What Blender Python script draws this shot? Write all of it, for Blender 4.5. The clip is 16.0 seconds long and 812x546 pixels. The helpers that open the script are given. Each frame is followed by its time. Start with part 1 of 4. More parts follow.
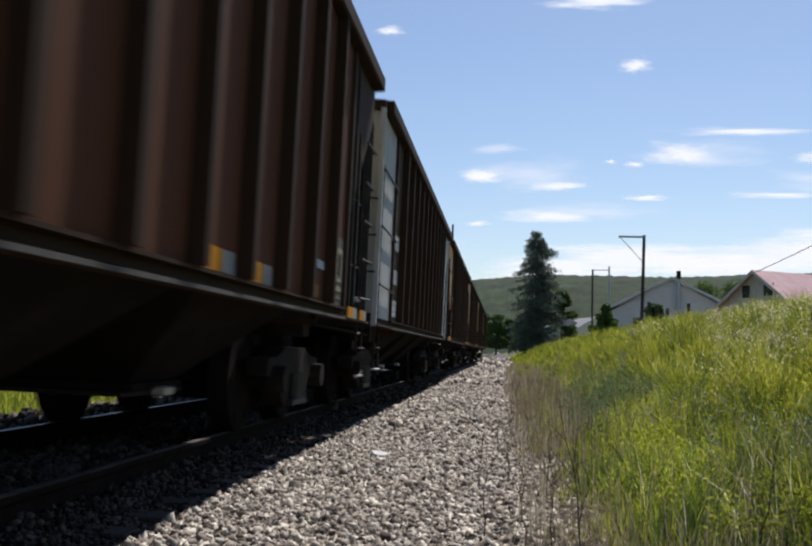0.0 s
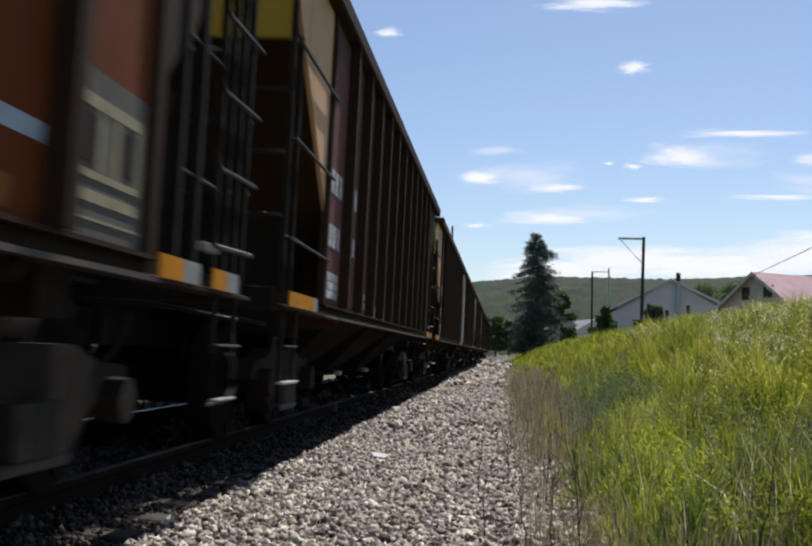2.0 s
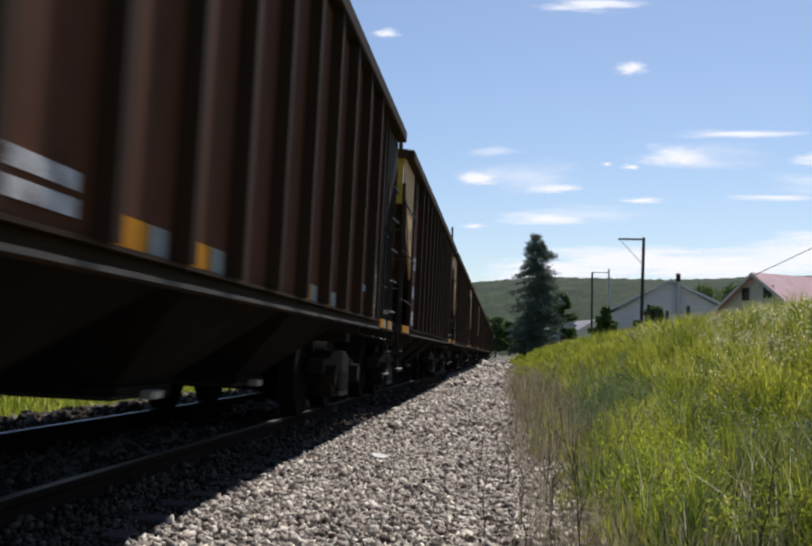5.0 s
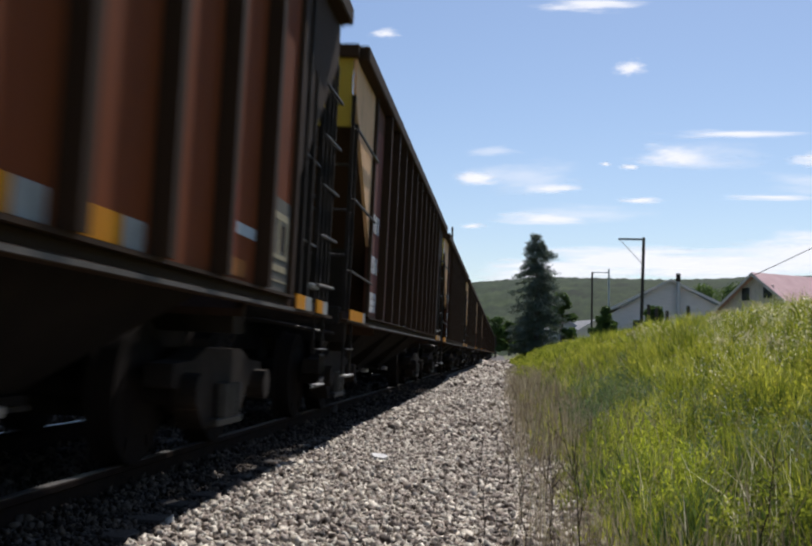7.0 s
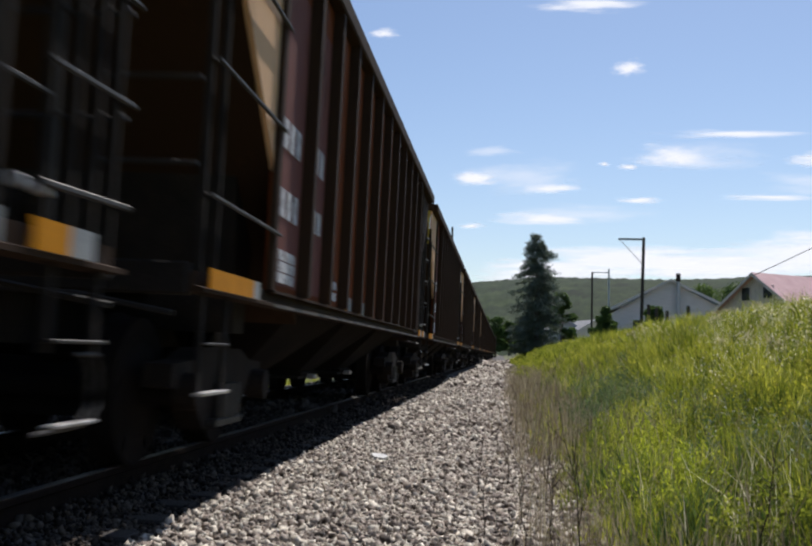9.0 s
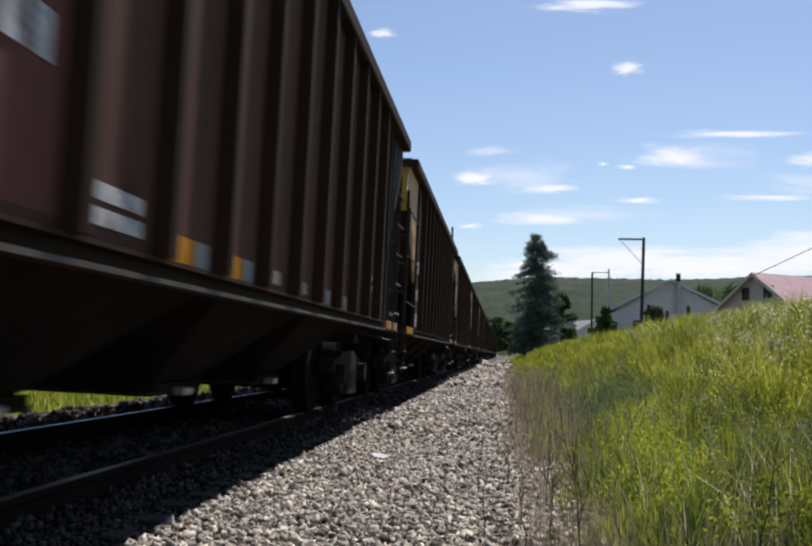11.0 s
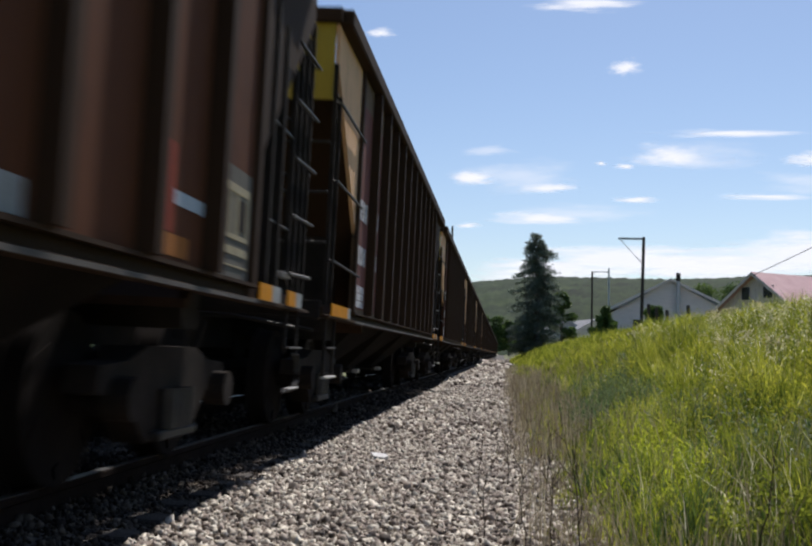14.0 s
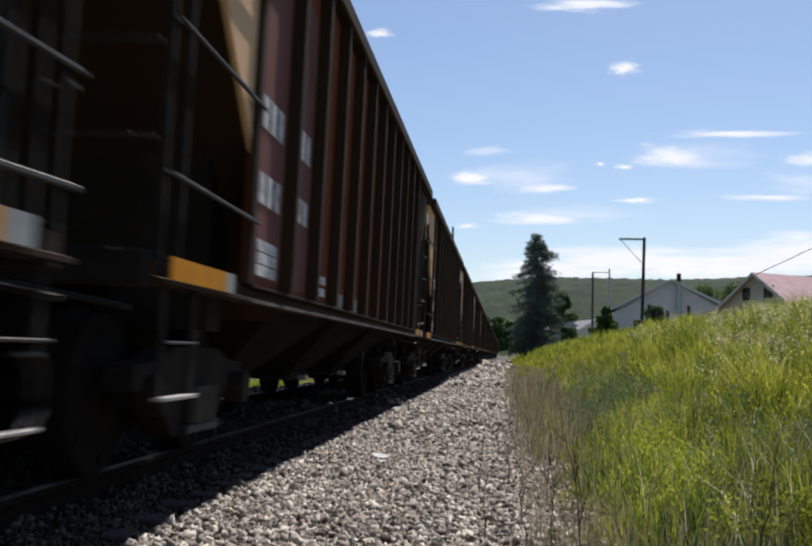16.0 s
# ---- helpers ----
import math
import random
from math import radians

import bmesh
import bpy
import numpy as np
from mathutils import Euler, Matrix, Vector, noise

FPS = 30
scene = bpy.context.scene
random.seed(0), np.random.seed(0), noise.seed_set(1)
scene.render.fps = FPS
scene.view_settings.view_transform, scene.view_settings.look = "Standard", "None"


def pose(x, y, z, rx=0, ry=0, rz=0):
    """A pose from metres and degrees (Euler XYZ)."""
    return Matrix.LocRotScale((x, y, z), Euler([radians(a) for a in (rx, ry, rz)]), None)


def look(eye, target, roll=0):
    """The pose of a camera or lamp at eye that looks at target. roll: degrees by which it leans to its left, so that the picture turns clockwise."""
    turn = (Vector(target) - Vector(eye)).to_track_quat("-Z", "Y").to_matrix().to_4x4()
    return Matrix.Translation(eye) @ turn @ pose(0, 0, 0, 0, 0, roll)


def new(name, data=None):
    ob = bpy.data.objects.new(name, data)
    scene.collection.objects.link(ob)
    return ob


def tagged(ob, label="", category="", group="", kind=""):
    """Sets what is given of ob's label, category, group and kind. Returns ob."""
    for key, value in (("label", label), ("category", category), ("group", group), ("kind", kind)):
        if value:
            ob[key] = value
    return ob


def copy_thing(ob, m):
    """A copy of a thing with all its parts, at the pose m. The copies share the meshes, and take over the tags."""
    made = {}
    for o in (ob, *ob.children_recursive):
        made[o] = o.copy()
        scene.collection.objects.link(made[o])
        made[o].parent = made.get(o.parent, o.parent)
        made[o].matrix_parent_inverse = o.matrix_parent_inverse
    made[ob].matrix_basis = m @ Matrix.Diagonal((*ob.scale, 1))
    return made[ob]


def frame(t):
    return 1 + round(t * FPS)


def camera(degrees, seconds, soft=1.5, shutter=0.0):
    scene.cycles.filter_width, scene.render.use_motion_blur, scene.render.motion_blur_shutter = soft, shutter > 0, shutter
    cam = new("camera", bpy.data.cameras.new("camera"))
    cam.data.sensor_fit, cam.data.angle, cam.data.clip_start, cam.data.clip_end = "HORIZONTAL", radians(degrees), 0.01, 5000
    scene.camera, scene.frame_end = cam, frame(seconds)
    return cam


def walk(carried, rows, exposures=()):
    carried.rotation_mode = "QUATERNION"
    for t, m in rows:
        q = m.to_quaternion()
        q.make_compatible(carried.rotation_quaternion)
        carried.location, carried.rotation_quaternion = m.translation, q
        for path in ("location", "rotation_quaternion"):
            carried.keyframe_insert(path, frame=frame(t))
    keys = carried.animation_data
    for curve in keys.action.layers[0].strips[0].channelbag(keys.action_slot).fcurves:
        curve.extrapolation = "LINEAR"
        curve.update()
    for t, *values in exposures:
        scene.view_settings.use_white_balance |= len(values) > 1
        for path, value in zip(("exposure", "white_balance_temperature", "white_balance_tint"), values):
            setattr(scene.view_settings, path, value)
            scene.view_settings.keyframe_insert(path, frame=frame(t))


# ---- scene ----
# ---- camera: a tripod beside the track, with a slight settling of its head ----
FOCAL = 2000.0
EYE = (0.0, 0.0, 1.0)
YAW, PITCH, ROLL = 5.403, 4.423, 1.0


def aim(dp=0.0, dy=0.0):
    """Pose of the camera with its tilt and turn changed by some thousandths of the focal length."""
    p, a = radians(PITCH) + dp / 2000.0, radians(YAW) + dy / 2000.0
    d = (-math.sin(a) * math.cos(p), math.cos(a) * math.cos(p), math.sin(p))
    return look(EYE, (EYE[0] + d[0] * 50, EYE[1] + d[1] * 50, EYE[2] + d[2] * 50), ROLL)


cam = camera(2 * math.degrees(math.atan(784.0 / FOCAL)), 16.0, soft=2.3, shutter=0.3)
walk(cam, [(0.0, aim(-4.5, 0.6)), (0.5, aim(-2.4, 0.3)), (1.0, aim(-1.0)), (2.5, aim(-0.8)), (3.2, aim(0.2)), (7.0, aim(0.2)),
           (11.5, aim(0.2)), (12.6, aim(-0.8)), (15.4, aim(-0.8)), (16.0, aim(0.0, 1.0))],
     [(0.0, 0.0, 6250.0, 14.0), (16.0, 0.0, 6250.0, 14.0)])

# ---- light: high sun ahead of the camera, a little to the field side of the train ----
SUN_LAT, SUN_ALONG = 0.185, 0.78
sun_dir = Vector((SUN_LAT, SUN_ALONG, 1.0)).normalized()
world = bpy.data.worlds.new("sky")
scene.world = world
world.use_nodes = True
wn, wl = world.node_tree.nodes, world.node_tree.links
sky = wn.new("ShaderNodeTexSky")
sky.sky_type, sky.sun_disc = "NISHITA", False
sky.sun_elevation = math.asin(sun_dir.z)
sky.sun_rotation = math.atan2(sun_dir.x, sun_dir.y)
sky.air_density, sky.dust_density, sky.ozone_density = 1.0, 0.4, 2.0
wl.new(sky.outputs[0], wn["Background"].inputs[0])
wn["Background"].inputs[1].default_value = 0.10
sun = new("sun", bpy.data.lights.new("sun", "SUN"))
sun.data.energy, sun.data.angle, sun.data.color = 5.0, radians(0.55), (1.0, 0.95, 0.86)
sun.matrix_world = look((0, 0, 60), Vector((0, 0, 60)) - sun_dir)


# ---- materials ----
def material(name, stops, scale=4.0, rough=0.7, metal=0.0, bump=0.2, fine=60.0, island=0.0, obj=0.0, translucent=None, stretch=(1, 1, 1), spec=0.5, detail=6.0):
    """Noise between colour stops at two scales, with relief; island and obj vary the value piece by piece."""
    m = bpy.data.materials.new(name)
    m.use_nodes = True
    n, l = m.node_tree.nodes, m.node_tree.links
    b = n["Principled BSDF"]
    co, mp = n.new("ShaderNodeTexCoord"), n.new("ShaderNodeMapping")
    mp.inputs["Scale"].default_value = stretch
    l.new(co.outputs["Object"], mp.inputs[0])
    big, small = n.new("ShaderNodeTexNoise"), n.new("ShaderNodeTexNoise")
    for tex, s, dt in ((big, scale, detail), (small, fine, 4.0)):
        tex.inputs["Scale"].default_value, tex.inputs["Detail"].default_value = s, dt
        l.new(mp.outputs[0], tex.inputs["Vector"])
    mix = n.new("ShaderNodeMath")
    mix.operation = "MULTIPLY_ADD"
    mix.inputs[1].default_value = 0.35
    l.new(small.outputs["Fac"], mix.inputs[0])
    low = n.new("ShaderNodeMath")
    low.operation = "MULTIPLY"
    low.inputs[1].default_value = 0.65
    l.new(big.outputs["Fac"], low.inputs[0])
    l.new(low.outputs[0], mix.inputs[2])
    value = mix.outputs[0]
    for amount, node, socket in ((island, "ShaderNodeNewGeometry", "Random Per Island"), (obj, "ShaderNodeObjectInfo", "Random")):
        if amount:
            g, add = n.new(node), n.new("ShaderNodeMath")
            add.operation = "MULTIPLY_ADD"
            add.inputs[1].default_value = amount
            l.new(g.outputs[socket], add.inputs[0])
            sub = n.new("ShaderNodeMath")
            sub.inputs[1].default_value = -amount / 2
            l.new(value, sub.inputs[0])
            l.new(sub.outputs[0], add.inputs[2])
            value = add.outputs[0]
    ramp = n.new("ShaderNodeValToRGB")
    el = ramp.color_ramp.elements
    while len(el) < len(stops):
        el.new(0.5)
    for e, (pos, col) in zip(el, stops):
        e.position, e.color = pos, (*col, 1)
    l.new(value, ramp.inputs[0])
    l.new(ramp.outputs[0], b.inputs["Base Color"])
    b.inputs["Roughness"].default_value, b.inputs["Metallic"].default_value = rough, metal
    b.inputs["Specular IOR Level"].default_value = spec
    if bump:
        bp = n.new("ShaderNodeBump")
        bp.inputs["Strength"].default_value, bp.inputs["Distance"].default_value = bump, 0.02
        l.new(mix.outputs[0], bp.inputs["Height"])
        l.new(bp.outputs[0], b.inputs["Normal"])
    if translucent:
        tr, sh = n.new("ShaderNodeBsdfTranslucent"), n.new("ShaderNodeMixShader")
        hs = n.new("ShaderNodeHueSaturation")
        hs.inputs["Value"].default_value, hs.inputs["Hue"].default_value = translucent[1], 0.485
        l.new(ramp.outputs[0], hs.inputs["Color"])
        l.new(hs.outputs[0], tr.inputs[0])
        sh.inputs[0].default_value = translucent[0]
        l.new(b.outputs[0], sh.inputs[1])
        l.new(tr.outputs[0], sh.inputs[2])
        l.new(sh.outputs[0], n["Material Output"].inputs[0])
    return m


def paint(name, base, rust=(0.060, 0.026, 0.014), rough=0.78, spec=0.085):
    """Weathered car paint: streaks of rust and road dust down the sheets."""
    dark = tuple(c * 0.55 for c in base)
    dust = tuple(c * 0.85 + d for c, d in zip(base, (0.022, 0.015, 0.009)))
    return material(name, [(0.28, dark), (0.45, base), (0.60, base), (0.68, rust), (0.80, dust)], scale=1.6, fine=22, rough=rough, bump=0.15,
                    stretch=(1, 1, 0.22), spec=spec)


PAINTS = {
    "oxide": paint("oxide_brown_paint", (0.108, 0.040, 0.018)),
    "maroon": paint("maroon_paint", (0.122, 0.056, 0.038)),
    "red": paint("rust_red_paint", (0.178, 0.046, 0.013)),
    "dark": paint("sooty_brown_paint", (0.072, 0.045, 0.028)),
    "grey": paint("faded_grey_brown_paint", (0.165, 0.114, 0.074)),
    "silver": paint("pale_grey_paint", (0.50, 0.49, 0.46), rust=(0.30, 0.22, 0.16)),
}
FIELD = paint("grey_stencil_field", (0.150, 0.138, 0.115))
DECAL_BLUE = material("pale_blue_decal", [(0.3, (0.30, 0.36, 0.42)), (0.7, (0.52, 0.58, 0.62))], scale=5, rough=0.6, bump=0.05)
DECAL_ORANGE = paint("faded_orange_decal", (0.34, 0.13, 0.035))
DECAL_RED = paint("faded_red_decal", (0.26, 0.045, 0.025))
OLIVE = paint("dull_olive_yellow_paint", (0.42, 0.32, 0.055), rust=(0.28, 0.17, 0.05))
END_TAN = paint("light_tan_paint", (0.76, 0.47, 0.265), rust=(0.56, 0.34, 0.18))
# darker copy of the car paint; shade on posts and undersides put into it
POST_PAINT = paint("shade_dark_post_paint", (0.044, 0.025, 0.014), rust=(0.06, 0.030, 0.015), rough=0.78, spec=0.085)
LETTER_PATCH = paint("repainted_maroon_patch", (0.185, 0.074, 0.060))
BLACK = material("dull_black_steel", [(0.35, (0.019, 0.016, 0.014)), (0.6, (0.034, 0.028, 0.023)), (0.75, (0.058, 0.044, 0.034))], scale=3, rough=0.85, bump=0.3, spec=0.08)
# near-black tone puts the shade under the cars into chutes and wheels
UNDER_SHADE = material("underbody_shade_black", [(0.35, (0.012, 0.010, 0.009)), (0.6, (0.020, 0.016, 0.014)), (0.78, (0.042, 0.033, 0.026))], scale=2.2, rough=0.95, bump=0.3, spec=0.04, stretch=(1, 1, 0.4))
# light, barely metallic tone; sun on the step treads is put into it
STEEL = material("bright_bare_steel", [(0.35, (0.38, 0.36, 0.34)), (0.7, (0.62, 0.60, 0.58))], scale=8, rough=0.38, metal=0.35, bump=0.1)
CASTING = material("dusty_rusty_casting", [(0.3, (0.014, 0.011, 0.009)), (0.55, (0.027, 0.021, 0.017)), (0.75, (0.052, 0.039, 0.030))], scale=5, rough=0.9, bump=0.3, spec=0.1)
GRAB = material("dusty_grab_iron_steel", [(0.35, (0.014, 0.012, 0.010)), (0.7, (0.045, 0.038, 0.032))], scale=8, rough=0.6, metal=0.2, bump=0.1)
# dusty steel, with the sunlit line of the sill lip put into its tone
FLANGE = material("sunlit_dusty_flange", [(0.38, (0.030, 0.025, 0.020)), (0.52, (0.085, 0.072, 0.060)), (0.7, (0.17, 0.15, 0.125))], scale=1.3, fine=30, rough=0.8, bump=0.2)
RAILSTEEL = material("rusty_rail_steel", [(0.35, (0.010, 0.007, 0.006)), (0.7, (0.024, 0.016, 0.012))], scale=6, rough=0.9, bump=0.3, spec=0.05)
RAILHEAD = material("worn_rail_head", [(0.35, (0.075, 0.072, 0.07)), (0.7, (0.16, 0.153, 0.148))], scale=6, rough=0.42, metal=0.6, bump=0.1)
YELLOW = material("yellow_reflective_sheeting", [(0.3, (0.52, 0.20, 0.003)), (0.7, (0.70, 0.29, 0.005))], scale=6, rough=0.6, bump=0.05, spec=0.08)
WHITE = material("white_reflective_sheeting", [(0.3, (0.20, 0.20, 0.19)), (0.7, (0.36, 0.36, 0.345))], scale=6, rough=0.5, bump=0.05)
STENCIL = material("weathered_white_stencil", [(0.38, (0.17, 0.13, 0.12)), (0.47, (0.54, 0.51, 0.50)), (0.66, (0.74, 0.72, 0.70))], scale=13, fine=60, rough=0.6, bump=0.05)
PANEL_LINE = material("faded_cream_line", [(0.3, (0.22, 0.18, 0.10)), (0.7, (0.42, 0.35, 0.20))], scale=9, rough=0.7, bump=0.05)
TIE = material("creosoted_timber", [(0.35, (0.018, 0.014, 0.011)), (0.65, (0.05, 0.04, 0.032))], scale=3, stretch=(1, 6, 6), rough=0.9, bump=0.5, obj=0.2)
STONE = material("crushed_granite", [(0.10, (0.055, 0.040, 0.030)), (0.30, (0.17, 0.132, 0.102)), (0.46, (0.295, 0.238, 0.196)), (0.62, (0.38, 0.335, 0.270)), (0.88, (0.68, 0.615, 0.51))],
                 scale=9, fine=90, rough=0.85, bump=0.3, island=0.8)
# train's shade put into the ballast colour
SHADE_STONE = material("shade_darkened_ballast", [(0.18, (0.016, 0.012, 0.010)), (0.45, (0.040, 0.031, 0.025)), (0.8, (0.14, 0.112, 0.088))],
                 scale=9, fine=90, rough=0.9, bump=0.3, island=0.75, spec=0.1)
PALE = material("pale_limestone", [(0.3, (0.62, 0.60, 0.57)), (0.7, (0.80, 0.78, 0.75))], scale=20, rough=0.8)
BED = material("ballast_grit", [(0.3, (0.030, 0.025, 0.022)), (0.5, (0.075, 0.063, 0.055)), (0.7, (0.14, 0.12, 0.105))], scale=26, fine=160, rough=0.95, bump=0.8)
GRASS = material("meadow_grass_blade", [(0.34, (0.040, 0.066, 0.011)), (0.43, (0.095, 0.138, 0.016)), (0.52, (0.205, 0.250, 0.023)), (0.61, (0.37, 0.40, 0.05)), (0.74, (0.50, 0.50, 0.15))],
                 scale=1.3, fine=4, rough=0.7, bump=0, island=0.26, detail=4, translucent=(0.45, 1.5), spec=0.15)
BRIGHT = material("broad_leaf_weed", [(0.2, (0.065, 0.100, 0.014)), (0.5, (0.17, 0.215, 0.024)), (0.8, (0.33, 0.355, 0.06))],
                  scale=2, fine=9, rough=0.75, bump=0, island=0.22, translucent=(0.5, 1.5), spec=0.1)
LIME = material("lime_green_leaf", [(0.3, (0.13, 0.18, 0.014)), (0.5, (0.29, 0.37, 0.022)), (0.7, (0.45, 0.48, 0.045))], scale=3, fine=12, rough=0.8, bump=0, island=0.08, translucent=(0.5, 1.5), spec=0.1)
GOLDEN = material("yellow_green_leaf", [(0.32, (0.045, 0.070, 0.010)), (0.47, (0.20, 0.23, 0.018)), (0.62, (0.46, 0.46, 0.045))], scale=1.6, fine=8, rough=0.8, bump=0, island=0.16, translucent=(0.5, 1.5), spec=0.1)
BLUISH = material("blue_green_leaf", [(0.2, (0.034, 0.060, 0.022)), (0.5, (0.090, 0.140, 0.050)), (0.8, (0.17, 0.225, 0.085))], scale=2, fine=9, rough=0.8, bump=0, island=0.2, translucent=(0.4, 1.3), spec=0.1)
DRY = material("dry_grass_stem", [(0.2, (0.15, 0.122, 0.080)), (0.5, (0.28, 0.24, 0.155)), (0.8, (0.50, 0.46, 0.31))],
               scale=2, fine=8, rough=0.8, bump=0, island=0.5, translucent=(0.3, 1.2), spec=0.2)
SEED = material("pale_seed_head", [(0.2, (0.66, 0.62, 0.36)), (0.8, (0.86, 0.84, 0.66))], scale=4, rough=0.9, bump=0, island=0.4, translucent=(0.6, 1.1), spec=0.1)
DIRT = material("dry_weed_stalk", [(0.3, (0.03, 0.022, 0.016)), (0.7, (0.09, 0.065, 0.045))], scale=8, rough=0.9)
NEEDLE = material("spruce_needles", [(0.2, (0.052, 0.078, 0.060)), (0.5, (0.100, 0.135, 0.100)), (0.8, (0.17, 0.205, 0.145))], scale=1, fine=6, rough=0.7, bump=0,
                  island=0.5, translucent=(0.2, 1.3), spec=0.3)
LEAF = material("summer_leaves", [(0.2, (0.03, 0.065, 0.018)), (0.5, (0.065, 0.12, 0.03)), (0.8, (0.12, 0.18, 0.045))], scale=0.8, fine=6, rough=0.6, bump=0,
                island=0.5, translucent=(0.35, 1.4), spec=0.3)
BARK = material("grey_brown_bark", [(0.3, (0.05, 0.04, 0.03)), (0.7, (0.16, 0.13, 0.10))], scale=5, stretch=(4, 4, 1), rough=0.9, bump=0.6)
WOODS = material("wooded_hill", [(0.34, (0.007, 0.014, 0.007)), (0.46, (0.015, 0.029, 0.012)), (0.56, (0.026, 0.045, 0.016)), (0.70, (0.046, 0.066, 0.024))],
                 scale=0.030, fine=0.20, rough=0.9, bump=0, spec=0.1)
GROUND = material("meadow_soil", [(0.25, (0.055, 0.065, 0.018)), (0.5, (0.100, 0.110, 0.030)), (0.75, (0.16, 0.145, 0.058))], scale=0.5, fine=9, rough=0.95, bump=0.6)
SIDING = material("grey_painted_siding", [(0.3, (0.60, 0.57, 0.55)), (0.7, (0.74, 0.71, 0.68))], scale=1.2, stretch=(1, 1, 5), rough=0.8, bump=0.2)
OLDWOOD = material("bare_weathered_boards", [(0.25, (0.30, 0.25, 0.215)), (0.5, (0.60, 0.53, 0.47)), (0.8, (0.74, 0.67, 0.60))], scale=2, stretch=(5, 5, 0.6), rough=0.9, bump=0.4)
REDROOF = material("faded_red_metal_roof", [(0.3, (0.50, 0.27, 0.26)), (0.55, (0.60, 0.36, 0.34)), (0.8, (0.70, 0.46, 0.43))], scale=1.2, rough=0.5, bump=0.1)
GREYROOF = material("grey_shingles", [(0.3, (0.16, 0.16, 0.17)), (0.7, (0.28, 0.28, 0.29))], scale=3, fine=30, rough=0.9, bump=0.4)
TRIM = material("white_trim_paint", [(0.3, (0.55, 0.55, 0.54)), (0.7, (0.72, 0.72, 0.70))], scale=2, rough=0.6)
PANE = material("dark_window_glass", [(0.3, (0.02, 0.022, 0.026)), (0.7, (0.04, 0.044, 0.05))], scale=2, rough=0.08, bump=0)
POLEWOOD = material("dark_pole_timber", [(0.3, (0.025, 0.02, 0.017)), (0.7, (0.07, 0.055, 0.045))], scale=4, stretch=(3, 3, 0.5), rough=0.9, bump=0.4)
GALV = material("galvanised_steel", [(0.3, (0.30, 0.33, 0.34)), (0.7, (0.48, 0.50, 0.51))], scale=6, rough=0.45, metal=0.7, bump=0.1)


# ---- shared builders ----
def mesh_arrays(name, verts, tris, mat):
    me = bpy.data.meshes.new(name)
    v, t = np.asarray(verts, np.float32), np.asarray(tris, np.int32)
    me.vertices.add(len(v))
    me.vertices.foreach_set("co", v.ravel())
    me.loops.add(t.size)
    me.loops.foreach_set("vertex_index", t.ravel())
    me.polygons.add(len(t))
    me.polygons.foreach_set("loop_start", np.arange(len(t), dtype=np.int32) * 3)
    me.update(calc_edges=True)
    me.materials.append(mat)
    return me


def part(name, bm, mat, parent=None, label="", smooth=False):
    me = bpy.data.meshes.new(name)
    bmesh.ops.recalc_face_normals(bm, faces=bm.faces)
    bm.to_mesh(me)
    bm.free()
    me.materials.append(mat)
    if smooth:
        for p in me.polygons:
            p.use_smooth = True
    ob = new(name, me)
    ob.parent = parent
    return tagged(ob, label)


def again(ob, name, x=0.0, y=0.0, z=0.0, rz=0.0, parent=None):
    """Another piece on the same mesh."""
    o = new(name, ob.data)
    o.parent = parent or ob.parent
    o.matrix_basis = pose(x, y, z, 0, 0, rz)
    return tagged(o, ob.get("label", ""))


def box(bm, x0, x1, y0, y1, z0, z1, bevel=0.0, m=None):
    c = bmesh.ops.create_cube(bm, size=1.0)["verts"]
    mat = Matrix.Translation(((x0 + x1) / 2, (y0 + y1) / 2, (z0 + z1) / 2)) @ Matrix.Diagonal((x1 - x0, y1 - y0, z1 - z0, 1))
    bmesh.ops.transform(bm, matrix=(m or Matrix()) @ mat, verts=c)
    if bevel:
        edges = {e for v in c for e in v.link_edges}
        bmesh.ops.bevel(bm, geom=list(edges), offset=bevel, segments=1, affect="EDGES")
    return bm


def rod(bm, a, b, r0, r1=None, seg=8):
    a, b = Vector(a), Vector(b)
    d = b - a
    c = bmesh.ops.create_cone(bm, cap_ends=True, segments=seg, radius1=r0, radius2=r0 if r1 is None else r1, depth=d.length)["verts"]
    bmesh.ops.transform(bm, matrix=Matrix.Translation((a + b) / 2) @ d.to_track_quat("Z", "Y").to_matrix().to_4x4(), verts=c)
    return bm


def tube(bm, pts, radii, seg=6, closed=False):
    """One unbroken pipe through the points."""
    rings = []
    n = len(pts)
    for i, p in enumerate(pts):
        a, b = pts[(i - 1) % n if closed or i else 0], pts[(i + 1) % n if closed or i < n - 1 else i]
        q = (Vector(b) - Vector(a)).to_track_quat("Z", "Y").to_matrix()
        r = radii[i] if isinstance(radii, (list, tuple)) else radii
        rings.append([bm.verts.new(Vector(p) + q @ Vector((r * math.cos(2 * math.pi * k / seg), r * math.sin(2 * math.pi * k / seg), 0))) for k in range(seg)])
    for i in range(n if closed else n - 1):
        u, v = rings[i], rings[(i + 1) % n]
        for k in range(seg):
            bm.faces.new((u[k], u[(k + 1) % seg], v[(k + 1) % seg], v[k]))
    if not closed:
        bm.faces.new(rings[0][::-1]), bm.faces.new(rings[-1])
    return bm


